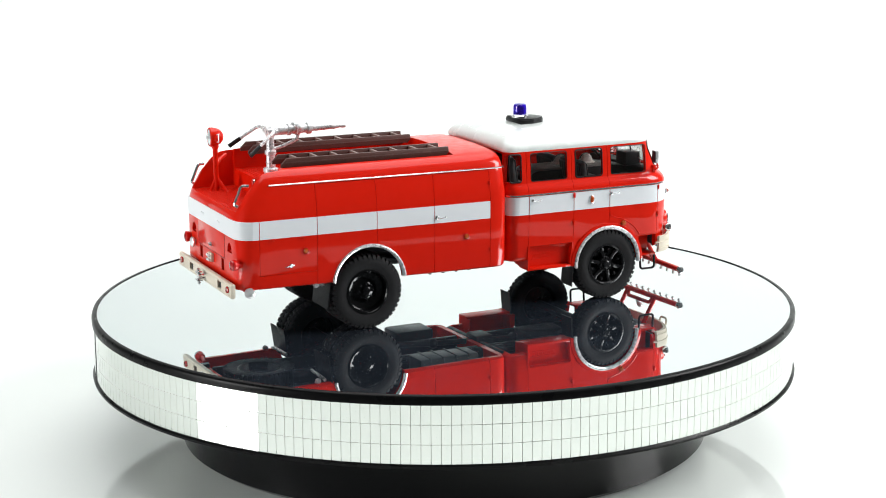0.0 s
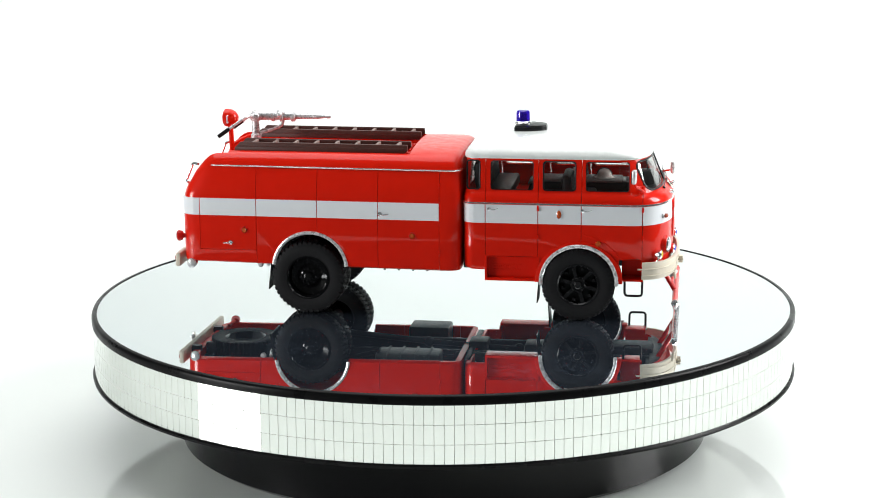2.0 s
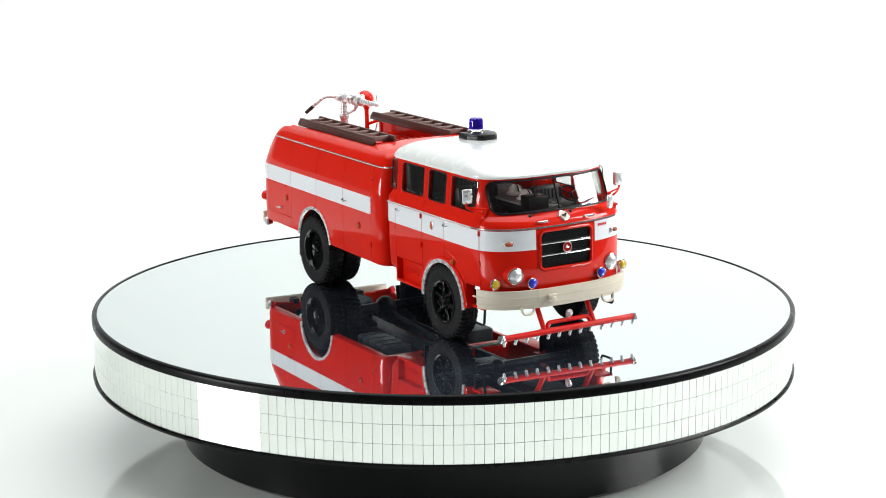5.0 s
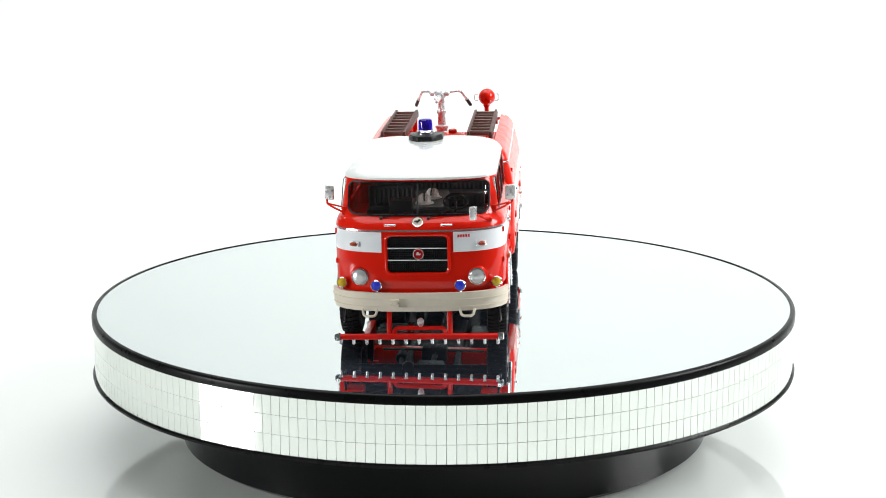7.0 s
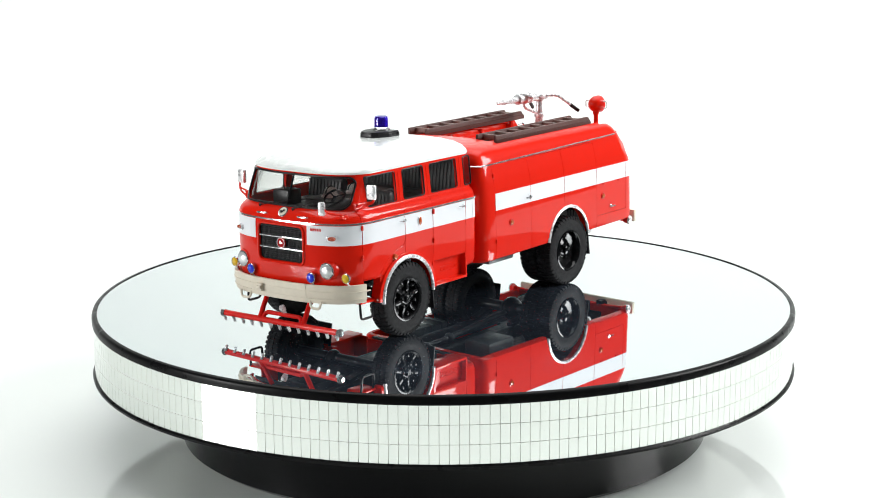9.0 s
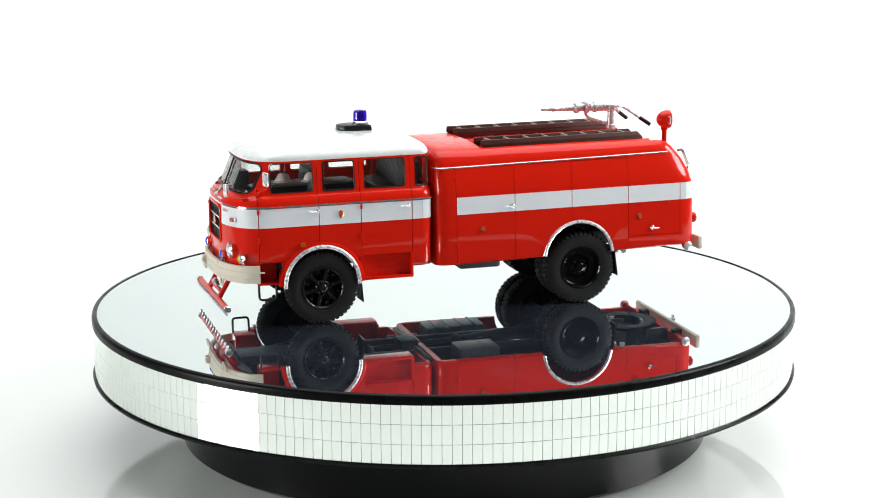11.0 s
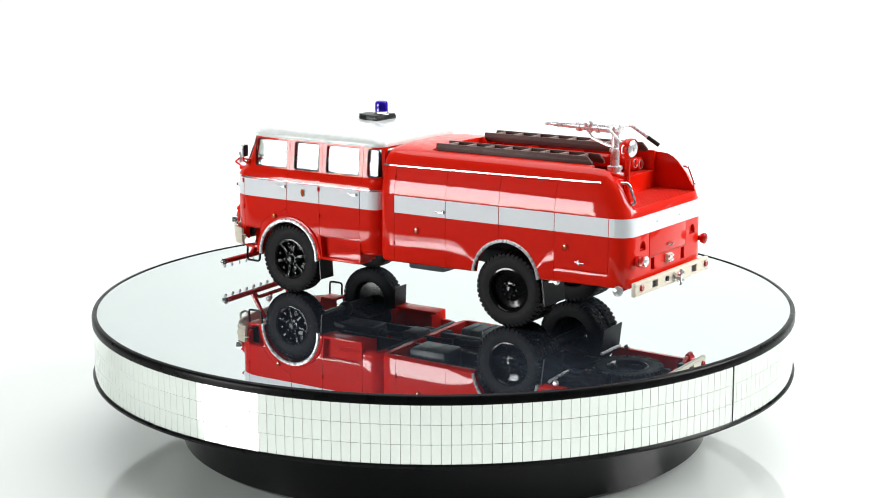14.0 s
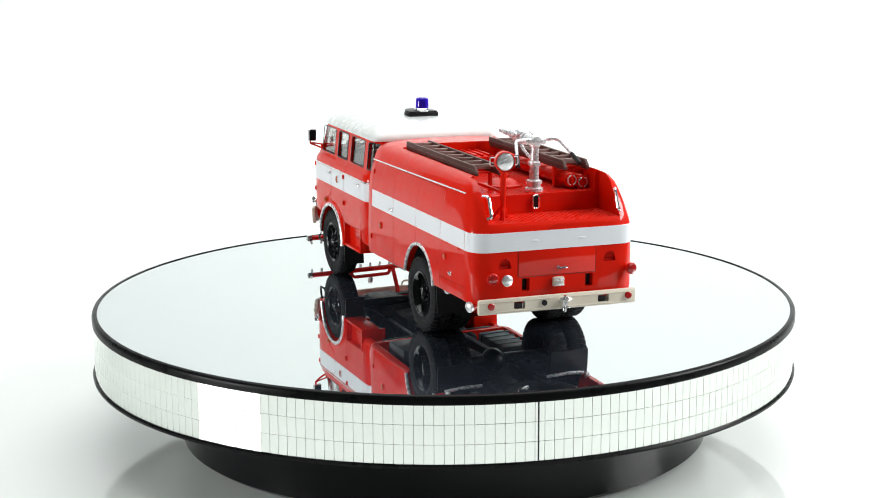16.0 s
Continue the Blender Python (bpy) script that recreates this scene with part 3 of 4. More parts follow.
part("emblem_ring", bm, CHROME, CABOB)
m = Matrix.Translation((80.96, 0.2, 43.62)) @ Matrix.Rotation(radians(-48.7), 4, "Y")
bm = fresh()
box(bm, -0.12, 0.12, -1.0, 0.5, -0.35, 0.2, 0.08, m)
box(bm, -0.12, 0.12, 0.2, 0.9, 0.05, 0.65, 0.08, m)
box(bm, -0.12, 0.12, -0.3, 0.1, -0.8, -0.3, 0.05, m)
part("emblem_mark", bm, BLACK, CABOB)
for y in (-8.4, 9.3):
    bm = fresh()
    x = nose_x(y, 42.3)
    tube(bm, fillet([(x - 0.3, y - 1.7, 42.2), (x + 0.9, y - 1.7, 42.5), (x + 0.9, y + 1.7, 42.5), (x - 0.3, y + 1.7, 42.2)], 0.5), 0.33, 8)
    part("bonnet_handle", bm, CHROME, CABOB, "small chrome handle")
for k in range(5):
    y = 12.95 + k * 0.8
    part("lettering", box(fresh(), nose_x(y, 39) - 0.4, nose_x(y, 39) + 0.16, y - 0.3, y + 0.3, 38.4, 39.3), REDMATT, CABOB, "small red lettering bar")

# lamps on the nose
for s in (-1, 1):
    y, z = s * 18.4, 25.8
    x = nose_x(y, z)
    d = Vector((1, s * 0.12, 0)).normalized()
    bucket = part("headlight_bucket", lathe(fresh(), [(3.6, -2.5), (3.3, -0.4), (2.9, 0.5), (2.5, 0.7)], (x, y, z), d, 32), RED, CABOB)
    part("headlight_lens", lathe(fresh(), [(2.35, 0.4), (2.2, 1.1), (1.5, 1.6), (0.6, 1.8), (0, 1.7)], (x, y, z), d, 32), LAMPGLASS, bucket, "clear ribbed headlight")
    part("headlight_ring", lathe(fresh(), [(2.7, 0.2), (2.7, 1.0), (2.4, 1.2), (2.25, 0.9)], (x, y, z), d, 32), CHROME, bucket, "chrome ring")
    for y, z, r, lens, lab in ((s * 24.5, 23.6, 1.45, YELLOW, "yellow fog lamp"), (s * 13.2, 23.3, 1.5, BLUELENS, "blue warning lamp")):
        x = max(nose_x(y, z) + 0.5, 77.7)
        d = Vector((1, s * 0.05, 0)).normalized()
        shell = part("auxiliary_lamp", lathe(fresh(), [(0, -1.2), (r * 0.6, -1.0), (r * 1.05, 0), (r * 1.2, 0.9), (r * 1.05, 1.15), (r * 0.95, 1.0)], (x, y, z), d, 24), CHROME, CABOB, lab)
        part("lens", lathe(fresh(), [(r, 0.9), (r * 0.8, 1.35), (r * 0.4, 1.6), (0, 1.65)], (x, y, z), d, 24), lens, shell)
        part("bracket", rod(fresh(), (x, y, z - r), (x - 0.9, y, z - r - 1.6), 0.35), CHROME, shell)
    # indicators
    y, z = s * 19.8, 36.2
    x = nose_x(y, z)
    bm = box(fresh(), -1.8, 1.8, -0.9, 0.45, -0.8, 0.8, 0.35, Matrix.Translation((x - 0.15, y, z)) @ Matrix.Rotation(-s * radians(62), 4, "Z") @ Matrix.Rotation(radians(180 if s > 0 else 0), 4, "Z"))
    ind = part("indicator_base", bm, SILVER, CABOB)
    part("indicator", ball(fresh(), (x + 0.35, y + s * 0.2, z), 1.55, 0.72, 1.05, 0.5), BROWNLENS, ind, "amber indicator")
    # pressed line of the wing running down from the door
    part("wing_crease", tube(fresh(), [(51.9, s * 27.2, 31.6), (52.3, s * 27.2, 30.6), (53.4, s * 27.2, 30.0), (56.7, s * 27.16, 29.1), (58.9, s * 27.16, 28.0), (60.8, s * 27.14, 26.7), (62.3, s * 27.12, 25.4), (63.5, s * 27.1, 24.0), (64.4, s * 27.06, 22.8)], 0.24, 8), RED, CABOB)
    # small lamps and emblems on the flank
    part("flank_emblem", lathe(fresh(), [(1.25, -0.3), (1.25, 0.35), (1.0, 0.45)], (44.1, s * 27.3, 37.2), (0, s, 0), 20, Matrix.Translation((44.1, 0, 37.2)) @ Matrix.Diagonal((0.75, 1, 1.25, 1)) @ Matrix.Translation((-44.1, 0, -37.2))), SILVER, CABOB)
    part("flank_lamp", ball(fresh(), (44.1, s * 27.5, 37.2), 1.15, 0.72, 0.55, 1.3), AMBER, CABOB, "oval amber side lamp")
    bm = lathe(fresh(), [(0.95, -0.5), (0.95, 0.3), (0.75, 0.6), (0, 0.75)], (57.4, s * 27.6, 27.4), (0, s, 0), 16)
    part("side_marker", bm, AMBER, CABOB, "round amber marker")
    for x in (21.1, 52.9):
        bm = fresh()
        lathe(bm, [(0.6, -0.2), (0.55, 0.5), (0.3, 0.7), (0, 0.7)], (x - 0.9, s * 27.4, 38.7), (0, s, 0), 12)
        tube(bm, [(x - 0.9, s * 28.1, 38.7), (x + 0.8, s * 28.3, 38.55), (x + 2.3, s * 28.0, 38.9)], 0.2, 8)
        part("door_handle", bm, CHROME, CABOB, "chrome door handle")
    for x, z in ((36.9, 39.2), (36.9, 29.4), (72.3, 39.2), (72.3, 29.4)):
        y = 27.3 if x < 60 else 26.35
        part("hinge", box(fresh(), x - 0.35, x + 0.35, s * (y - 0.3), s * (y + 0.65), z - 0.85, z + 0.85, 0.2), RED, CABOB)

# bumper
BUMP = [(z, hw, xf, 70, 11) for z, hw, xf in ((15.0, 28.0, 84.0), (18, 28.4, 84.4), (21.4, 28.5, 84.5))]


def bump_at(z, off=0.0):
    hw, xf, xs, xb = lerp(BUMP, z)
    return cab_ring(z, hw + off, xf + off, xs - 1.5, xb, n=2.7)


mid = part("bumper", band(fresh(), bump_at, 15.2, 21.2, -1.0, 0.0, lambda x, y: x > 71 and abs(y) < 10.8, 3), CREAM, CABOB, "cream front bumper")
for s in (-1, 1):
    part("bumper_end", band(fresh(), bump_at, 15.2, 21.2, -1.1, -0.12, lambda x, y: x > 71.55 and s * y > 10.8, 3), CREAM, mid, "cream bumper end")
for z0, z1 in ((16.4, 16.75), (18.8, 19.15)):
    part("bumper_rib", band(fresh(), bump_at, z0, z1, -0.6, 0.16, lambda x, y: x > 71.6, 2), CREAM, mid)
bm = fresh()
box(bm, 84.2, 86.0, -8.2, -6.4, 17.9, 18.8, 0.2)
for z in (17.5, 19.2):
    box(bm, 84.4, 85.8, -8.7, -6.0, z - 0.4, z + 0.4, 0.2)
part("coupling_block", bm, CREAM, mid, "cream coupling block")
for s in (-1, 1):
    part("tow_hook", tube(fresh(), fillet([(83.0, s * 15.4 - 2.3, 16), (83.4, s * 15.4 - 1.9, 13.6), (83.4, s * 15.4 + 1.9, 13.6), (83.0, s * 15.4 + 2.3, 16)], 1.2), 0.42, 8), CREAM, mid, "cream tow loop")
    # wheel-arch lip and chrome edge
    pts = [(ARCHF[0] + 14.9 * math.cos(radians(a)), ARCHF[1] + 14.4 * math.sin(radians(a))) for a in range(0, 181, 6)]
    pts += [(ARCHF[0] + 12.9 * math.cos(radians(a)), ARCHF[1] + 12.9 * math.sin(radians(a))) for a in range(180, -1, -6)]
    part("fender_flare", prism(fresh(), pts, "y", s * 24.0, s * 27.7, 0.3), RED, CABOB)
    part("arch_trim", tube(fresh(), [(ARCHF[0] + 12.9 * math.cos(radians(a)), s * 27.7, ARCHF[1] + 12.9 * math.sin(radians(a))) for a in range(-3, 184, 6)], 0.72, 8, 0.8), SILVER, CABOB, "silver wheel arch trim")
    # shallow entry step under the rear door, with an embossed plate
    bm = fresh()
    box(bm, 18.7, 37.6, s * 20.5, s * 27.35, 13.6, 14.5, 0.15)
    box(bm, 18.7, 37.6, s * 24.3, s * 25.1, 14.3, 22.6)
    prism(bm, [(18.7, 14.3), (19.4, 14.3), (19.4, 22.3), (18.7, 22.3)], "y", s * 18, s * 27.3)
    prism(bm, [(35.6, 14.3), (38.0, 14.3), (37.4, 22.3), (36.4, 22.3), (36.0, 18.0)], "y", s * 18, s * 27.3)
    for z in (17.2, 18.9):
        box(bm, 21.2, 31.0, s * 25.0, s * 25.25, z - 0.12, z + 0.12, 0.04, seg=1)
    for i in range(12):
        box(bm, 21.6 + i * 0.78, 22.05 + i * 0.78, s * 25.0, s * 25.2, 17.6, 18.5, 0.04, seg=1)
    part("step_box", bm, RED, CABOB, "red entry step box")
    bm = fresh()
    box(bm, 65.2, 72.6, s * 19.0, s * 25.6, 14.0, 14.8, 0.15)
    box(bm, 65.2, 72.6, s * 19.0, s * 19.8, 14.6, 25.0)
    part("front_step", bm, RED, CABOB, "red step behind the bumper")
    part("step_loop", tube(fresh(), fillet([(66.4, s * 24.8, 14.4), (66.5, s * 25.2, 9.0), (72.4, s * 25.2, 9.0), (72.4, s * 24.8, 14.4)], 1.2), 0.42, 8), BLACK, CABOB, "black wire step loop")
    bm = fresh()
    prism(bm, [(37.2, 15.5), (37.7, 15.5), (36.9, 6.0), (36.5, 6.0)], "y", s * 19.5, s * 27.0)
    part("mud_flap", bm, BLACK, CABOB, "black mud flap")

# mirrors
for s, at in ((-1, (69.2, -28.9, 50.9)), (1, (69.8, 28.9, 50.6))):
    bm = fresh()
    base = (72.2, s * 24.0, 45.0)
    tube(bm, fillet([base, (71.6, s * 27.2, 46.4), (69.8, s * 29.6, 47.4), (at[0], at[1] + s * 0.6, 51.5)], 0.8), 0.36, 8)
    tube(bm, fillet([(71.6, s * 24.2, 46.6), (71.0, s * 28.2, 47.4), (69.8, s * 29.3, 47.5)], 0.5), 0.3, 8)
    box(bm, 71.0, 72.4, s * 22.6, s * 24.6, 44.3, 46.9, 0.2)
    arm = part("mirror_arm", bm, RED, CABOB, "red mirror arm")
    turn = Matrix.Translation(at) @ Matrix.Rotation(s * radians(8), 4, "Z")
    part("mirror_shell", box(fresh(), -0.5, 0.8, -1.65, 1.65, -2.35, 2.35, 0.5, turn), SILVER, arm, "silver mirror shell")
    part("mirror_glass", box(fresh(), -0.75, -0.52, -1.4, 1.4, -2.05, 2.05, 0.08, turn, seg=1), BLACK, arm, "dark mirror glass")
bm = fresh()
tube(bm, fillet([(nose_x(22.5, 43) - 0.2, 22.6, 43.2), (81.0, 20.8, 44.6), (80.9, 18.6, 45.6)], 0.8), 0.34, 8)
box(bm, 75.0, 77.0, 21.4, 23.4, 42.4, 43.7, 0.3)
arm = part("mirror_arm", bm, RED, CABOB, "red mirror arm")
turn = Matrix.Translation((80.9, 17.5, 45.9)) @ Matrix.Rotation(radians(20), 4, "Z")
part("mirror_shell", box(fresh(), -0.3, 0.9, -1.2, 1.2, -2.2, 2.2, 0.5, turn), SILVER, arm, "small silver mirror shell")

# spray bar
bm = fresh()
rod(bm, (83.5, -25.2, 7.0), (83.5, 25.2, 7.0), 1.0, n=16)
tube(bm, fillet([(83.2, -8.2, 7.4), (82.2, -7.4, 9.4), (82.2, 8.0, 9.4), (83.2, 8.8, 7.4)], 1.4), 0.72, 10)
for y in (-9.4, 9.8):
    tube(bm, [(83.4, y, 7.2), (79.8, y - 0.2, 13.4), (77.5, y - 0.2, 17.5)], 0.85, 10)
spray = part("spray_bar", bm, REDMATT, truck, "red front spray bar with silver nozzles")
for s in (-1, 1):
    part("end_cap", lathe(fresh(), [(1.25, 0), (1.35, 0.5), (1.3, 1.4), (0.8, 1.8), (0, 1.8)], (83.5, s * 25.0, 7.0), (0, s, 0), 6), CHROME, spray)
for i in range(13):
    y = -24.9 + i * 4.15
    m = Matrix.Translation((0, y, 0))
    stem = part("nozzle", lathe(fresh(), [(0.55, 1.2), (0.55, 0.5), (0.4, 0.3), (0.5, 0.0), (0.52, -0.6), (0.3, -0.9), (0, -0.95)], (83.9, y, 5.4), (0.35, 0, 0.94), 10), SILVER, spray)
bm = lathe(fresh(), [(0, 1.4), (0.9, 1.4), (1.1, 0.9), (1.0, -0.4), (0.7, -0.8), (0.7, -1.6)], (82.6, 0.5, 11.2), (0.5, 0, 0.86), 14)
part("pipe_coupling", bm, SILVER, spray, "silver hose coupling")

# beacon
bm = fresh()
outline = [(26.6, -5.8), (32.0, -5.8), (36.0, -4.0), (37.6, -2.4), (37.6, 2.4), (36.0, 4.0), (32.0, 5.8), (26.6, 5.8)]
prism(bm, [(x, y - 0.5) for x, y in outline], "z", 61.8, 63.5, 0.3)
prism(bm, [(x * 0.97 + 1.0, (y - 0.5) * 0.95) for x, y in outline], "z", 63.3, 63.9, 0.2)
base = part("beacon_base", bm, BLACK, truck, "black beacon plinth on the roof")
part("beacon_collar", lathe(fresh(), [(2.9, 63.8), (3.0, 64.4), (2.6, 64.9), (2.2, 65.1), (0, 65.1)], (29.2, -0.7, 0), (0, 0, 1), 28), CHROME, base, "chrome beacon collar")
part("beacon_dome", lathe(fresh(), [(2.45, 65.0), (2.4, 67.7), (2.2, 68.5), (1.6, 68.8), (0, 68.85)], (29.2, -0.7, 0), (0, 0, 1), 28), BLUEDOME, base, "blue translucent beacon dome")
part("beacon_bulb", lathe(fresh(), [(1.1, 65.2), (1.1, 67.3), (0.6, 67.9), (0, 67.9)], (29.2, -0.7, 0), (0, 0, 1), 12), BLACK, base)

# cabin inside
bm = fresh()
prism(bm, [(72.0, 37.0), (78.0, 37), (78.5, 43.5), (75.5, 45.0), (72.5, 44.2)], "y", -23.5, 23.5, 0.4)
bm = boolean(bm, loft(fresh(), [cab_at(z, -1.6) for z in (36.0, 40.2, 41.2, 42.6, 43.8, 44.6, 46.0)]), "INTERSECT")
part("dashboard", bm, BLACK, CABOB, "dark dashboard")
bm = fresh()
tube(bm, [(68.0 + 3.4 * math.cos(radians(a)) * 0.8, 11.5 + 3.8 * math.sin(radians(a)), 47.3 - 2.0 * math.cos(radians(a))) for a in range(0, 360, 15)], 0.35, 8, closed=True)
rod(bm, (68, 11.5, 47.3), (72, 11.5, 43.0), 0.45)
for a in (0, 120, 240):
    rod(bm, (68, 11.5, 47.3), (68.0 + 2.7 * math.cos(radians(a)), 11.5 + 3.8 * math.sin(radians(a)), 47.3 - 2.0 * math.cos(radians(a))), 0.22)
part("steering_wheel", bm, BLACK, CABOB, "black steering wheel")


def cab_seat(x, y, w, z1, material):
    bm = fresh()
    box(bm, x - 1.0, x + 9.0, y - w, y + w, 38.5, 42.5, 0.9)
    m = Matrix.Translation((x, y, 42)) @ Matrix.Rotation(radians(-8), 4, "Y")
    box(bm, -1.4, 1.4, -w, w, -2, z1 - 42, 1.1, m)
    n = int(2 * w / 1.5)
    for i in range(n):
        yy = -w + 0.9 + i * (2 * w - 1.8) / max(1, n - 1)
        box(bm, 1.2, 1.75, yy - 0.45, yy + 0.45, 0, z1 - 43.2, 0.2, m, 1)
        box(bm, -1.75, -1.2, yy - 0.45, yy + 0.45, 0, z1 - 43.2, 0.2, m, 1)
    return part("seat", bm, material, CABOB, "dark ribbed seat")


for y, w in ((-11, 8.5), (12.5, 6.0)):
    cab_seat(*((46.5, y, 7.8, 49.2) if y < 0 else (49.5, y + 1.5, w, 47.0)), SEAT)
cab_seat(17.0, 0, 20.5, 53.4, SEAT)
prism(bm := fresh(), [(31.0, 37.0), (72.0, 37.0), (72.0, 43.6), (66.0, 44.4), (34.6, 44.4), (32.2, 43.4), (31.2, 41.2)], "y", -5.2, 7.0, 0.4)
console = part("engine_cover", bm, BLACK, CABOB, "dark engine cover between the seats")
prism(bm := fresh(), [(31.6, 43.2), (34.2, 44.3), (64.0, 44.3), (64.0, 44.9), (34.0, 44.9), (31.2, 43.6)], "y", -5.3, 7.1, 0.15)
part("cover_trim", bm, GREYSEAT, console, "pale grey top of the engine cover")


def helmet(x, y, turn):
    m = Matrix.Translation((x, y, 44.9)) @ Matrix.Rotation(radians(turn), 4, "Z") @ Matrix.Diagonal((1.16, 1, 1, 1))
    bm = lathe(fresh(), [(3.0, 0.1), (3.05, 0.3), (2.3, 0.75), (2.15, 1.5), (1.8, 2.5), (1.1, 3.2), (0, 3.45)], (0, 0, 0), (0, 0, 1), 32)
    bmesh.ops.transform(bm, matrix=m, verts=bm.verts)
    shell = part("helmet", bm, HELMET, CABOB, "pale cream helmet lying on the engine cover")
    bm = fresh()
    path = [(2.3 * math.cos(radians(a)), 0, 0.9 + 2.6 * math.sin(radians(a))) for a in range(8, 173, 12)]
    tube(bm, path, 0.24, 6)
    bmesh.ops.transform(bm, matrix=m, verts=bm.verts)
    part("comb", bm, SEAT, shell, "dark ridge of the helmet")


helmet(57.8, 0.6, 4)
helmet(48.2, 2.6, -8)
box(bm := fresh(), 69.2, 75.4, -9.0, -2.0, 44.2, 49.2, 0.35)
radio = part("radio_set", bm, BLACK, CABOB, "black box on the dashboard")
part("aerial", rod(fresh(), (73, -6, 49), (72.6, -6.6, 54.6), 0.16), BLACK, radio)

# ---- rear body details ----


def tank_y(z):
    return lerp(SIDE, z)[0]


for s in (-1, 1):
    for x0, x1 in ((-83.4, -81.33), (-81.07, -61.22), (-60.98, -39.72), (-39.48, -18.42), (-18.18, 2.9)):
        bm = fresh()
        prism(bm, [(s * (tank_y(34.3) - 0.4), 34.3), (s * (tank_y(34.3) + 0.1), 34.3), (s * (tank_y(40.3) + 0.1), 40.3), (s * (tank_y(40.3) - 0.4), 40.3)], "x", x0, x1)
        part("stripe", bm, STRIPE, BODY, "white stripe")
bm = fresh()
rows = []
for z in (34.3, 37, 40.3):
    pts = []
    for off in (0.1, -0.3):
        ring = []
        for x, inset in reversed(TAIL):
            ring.append((x - off * 2.6 * min(1, inset / 3), tank_y(z) - inset + off * max(0.1, 1 - inset / 5)))
        full = [(x, -y, z) for x, y in ring] + [(x, y, z) for x, y in reversed(ring)]
        pts += full if off > 0 else list(reversed(full))
    rows.append(pts)
part("stripe", loft(bm, rows), STRIPE, BODY, "white stripe")
for s in (-1, 1):
    z0, z1 = (51.5, 51.3) if s < 0 else (51.4, 50.4)
    y = tank_y(z1) + 0.05
    part("gutter_rail", tube(fresh(), [(-77.0, s * (tank_y(z0) + 0.05), z0), (-40, s * (tank_y((z0 + z1) / 2) + 0.05), (z0 + z1) / 2), (6.0, s * y, z1), (8.0, s * (y - 0.3), z1), (9.6, s * (y - 1.6), z1), (10.1, s * (y - 4), z1)], 0.3, 8), CHROME, BODY, "thin chrome gutter rail")
    part("arch_trim", tube(fresh(), [(ARCHR[0] + 12.9 * math.cos(radians(a)), s * 28.3, ARCHR[1] + 12.9 * math.sin(radians(a))) for a in range(6, 175, 6)], 0.72, 8, 0.8), SILVER, BODY, "silver wheel arch trim")
    # handles, markers, hinges
    for x, z in ((-16.7, 36.2), (-71.6, 24.8)):
        bm = fresh()
        lathe(bm, [(0.8, -0.3), (0.75, 0.4), (0.4, 0.7), (0, 0.7)], (x - 0.8 if x > -50 else x + 1.2, s * 28.5, z), (0, s, 0), 12)
        tube(bm, [(x - 1.2, s * 29.2, z + (0.0 if x > -50 else -0.2)), (x + 0.6, s * 29.3, z - 0.1), (x + 2.2, s * 29.0, z + 0.1)], 0.22, 8)
        part("locker_handle", bm, CHROME, BODY, "chrome locker handle")
    for x, z in ((-65.3, 29.3), (-6.3, 28.8)):
        m = part("side_marker", lathe(fresh(), [(1.3, -0.3), (1.3, 0.25), (1.0, 0.35)], (x, s * 28.5, z), (0, s, 0), 18), REDMATT, BODY)
        part("lens", lathe(fresh(), [(0.95, 0.1), (0.7, 0.45), (0, 0.6)], (x, s * 28.5, z), (0, s, 0), 18), AMBER, m, "round amber marker")
    for x, z in ((3.0, 46.5), (3.0, 23.4)):
        part("hinge", box(fresh(), x - 0.3, x + 0.3, s * (tank_y(z) - 0.3), s * (tank_y(z) + 0.5), z - 0.8, z + 0.8, 0.2), RED, BODY)
    for x in (-76.5, -66.0):
        part("hinge", box(fresh(), x - 0.9, x + 0.9, s * 28.2, s * 28.9, 33.7, 34.2, 0.15), RED, BODY)
    # grab handles
    part("grab_handle", tube(fresh(), fillet([(-82.6, s * 23.0, 51.2), (-84.8, s * 22.0, 51.4), (-87.4, s * 22.0, 45.2), (-86.4, s * 23.0, 44.6)], 1.1), 0.5, 8), CHROME, BODY, "chrome grab handle")

# treadplate on the decks
bm = fresh()
for z, x0, x1, w in ((STEP, -87.0, -72.4, 22.4), (DECK, -71.5, -24.5, 20.8)):
    nx, ny = int((x1 - x0) / 1.1), int(2 * w / 1.1)
    for i in range(nx):
        for j in range(ny):
            a = radians(45 if (i + j) % 2 else -45)
            m = Matrix.Translation((x0 + (i + 0.5) * 1.1, -w + (j + 0.5) * 1.1, z)) @ Matrix.Rotation(a, 4, "Z")
            v = [m @ Vector(p) for p in ((-0.48, 0, 0), (0, -0.16, 0), (0.48, 0, 0), (0, 0.18, 0), (0, 0, 0.26))]
            vv = [bm.verts.new(p) for p in v]
            for p, q in ((0, 1), (1, 2), (2, 3), (3, 0)):
                bm.faces.new((vv[p], vv[q], vv[4]))
part("treadplate", bm, RED, BODY, "raised red treadplate pattern", kind="stuff")
bm = fresh()
box(bm, -72.6, -72.0, -0.9, 0.9, 44.6, 48.4, 0.25)
slot = part("step_slot", bm, BLACK, BODY, "black hand slot")
part("slot_frame", tube(fresh(), [(-72.6, y, z) for y, z in rounded(-1.1, 1.1, 44.4, 48.6, 0.8, 3)], 0.3, 6, closed=True), CHROME, slot)
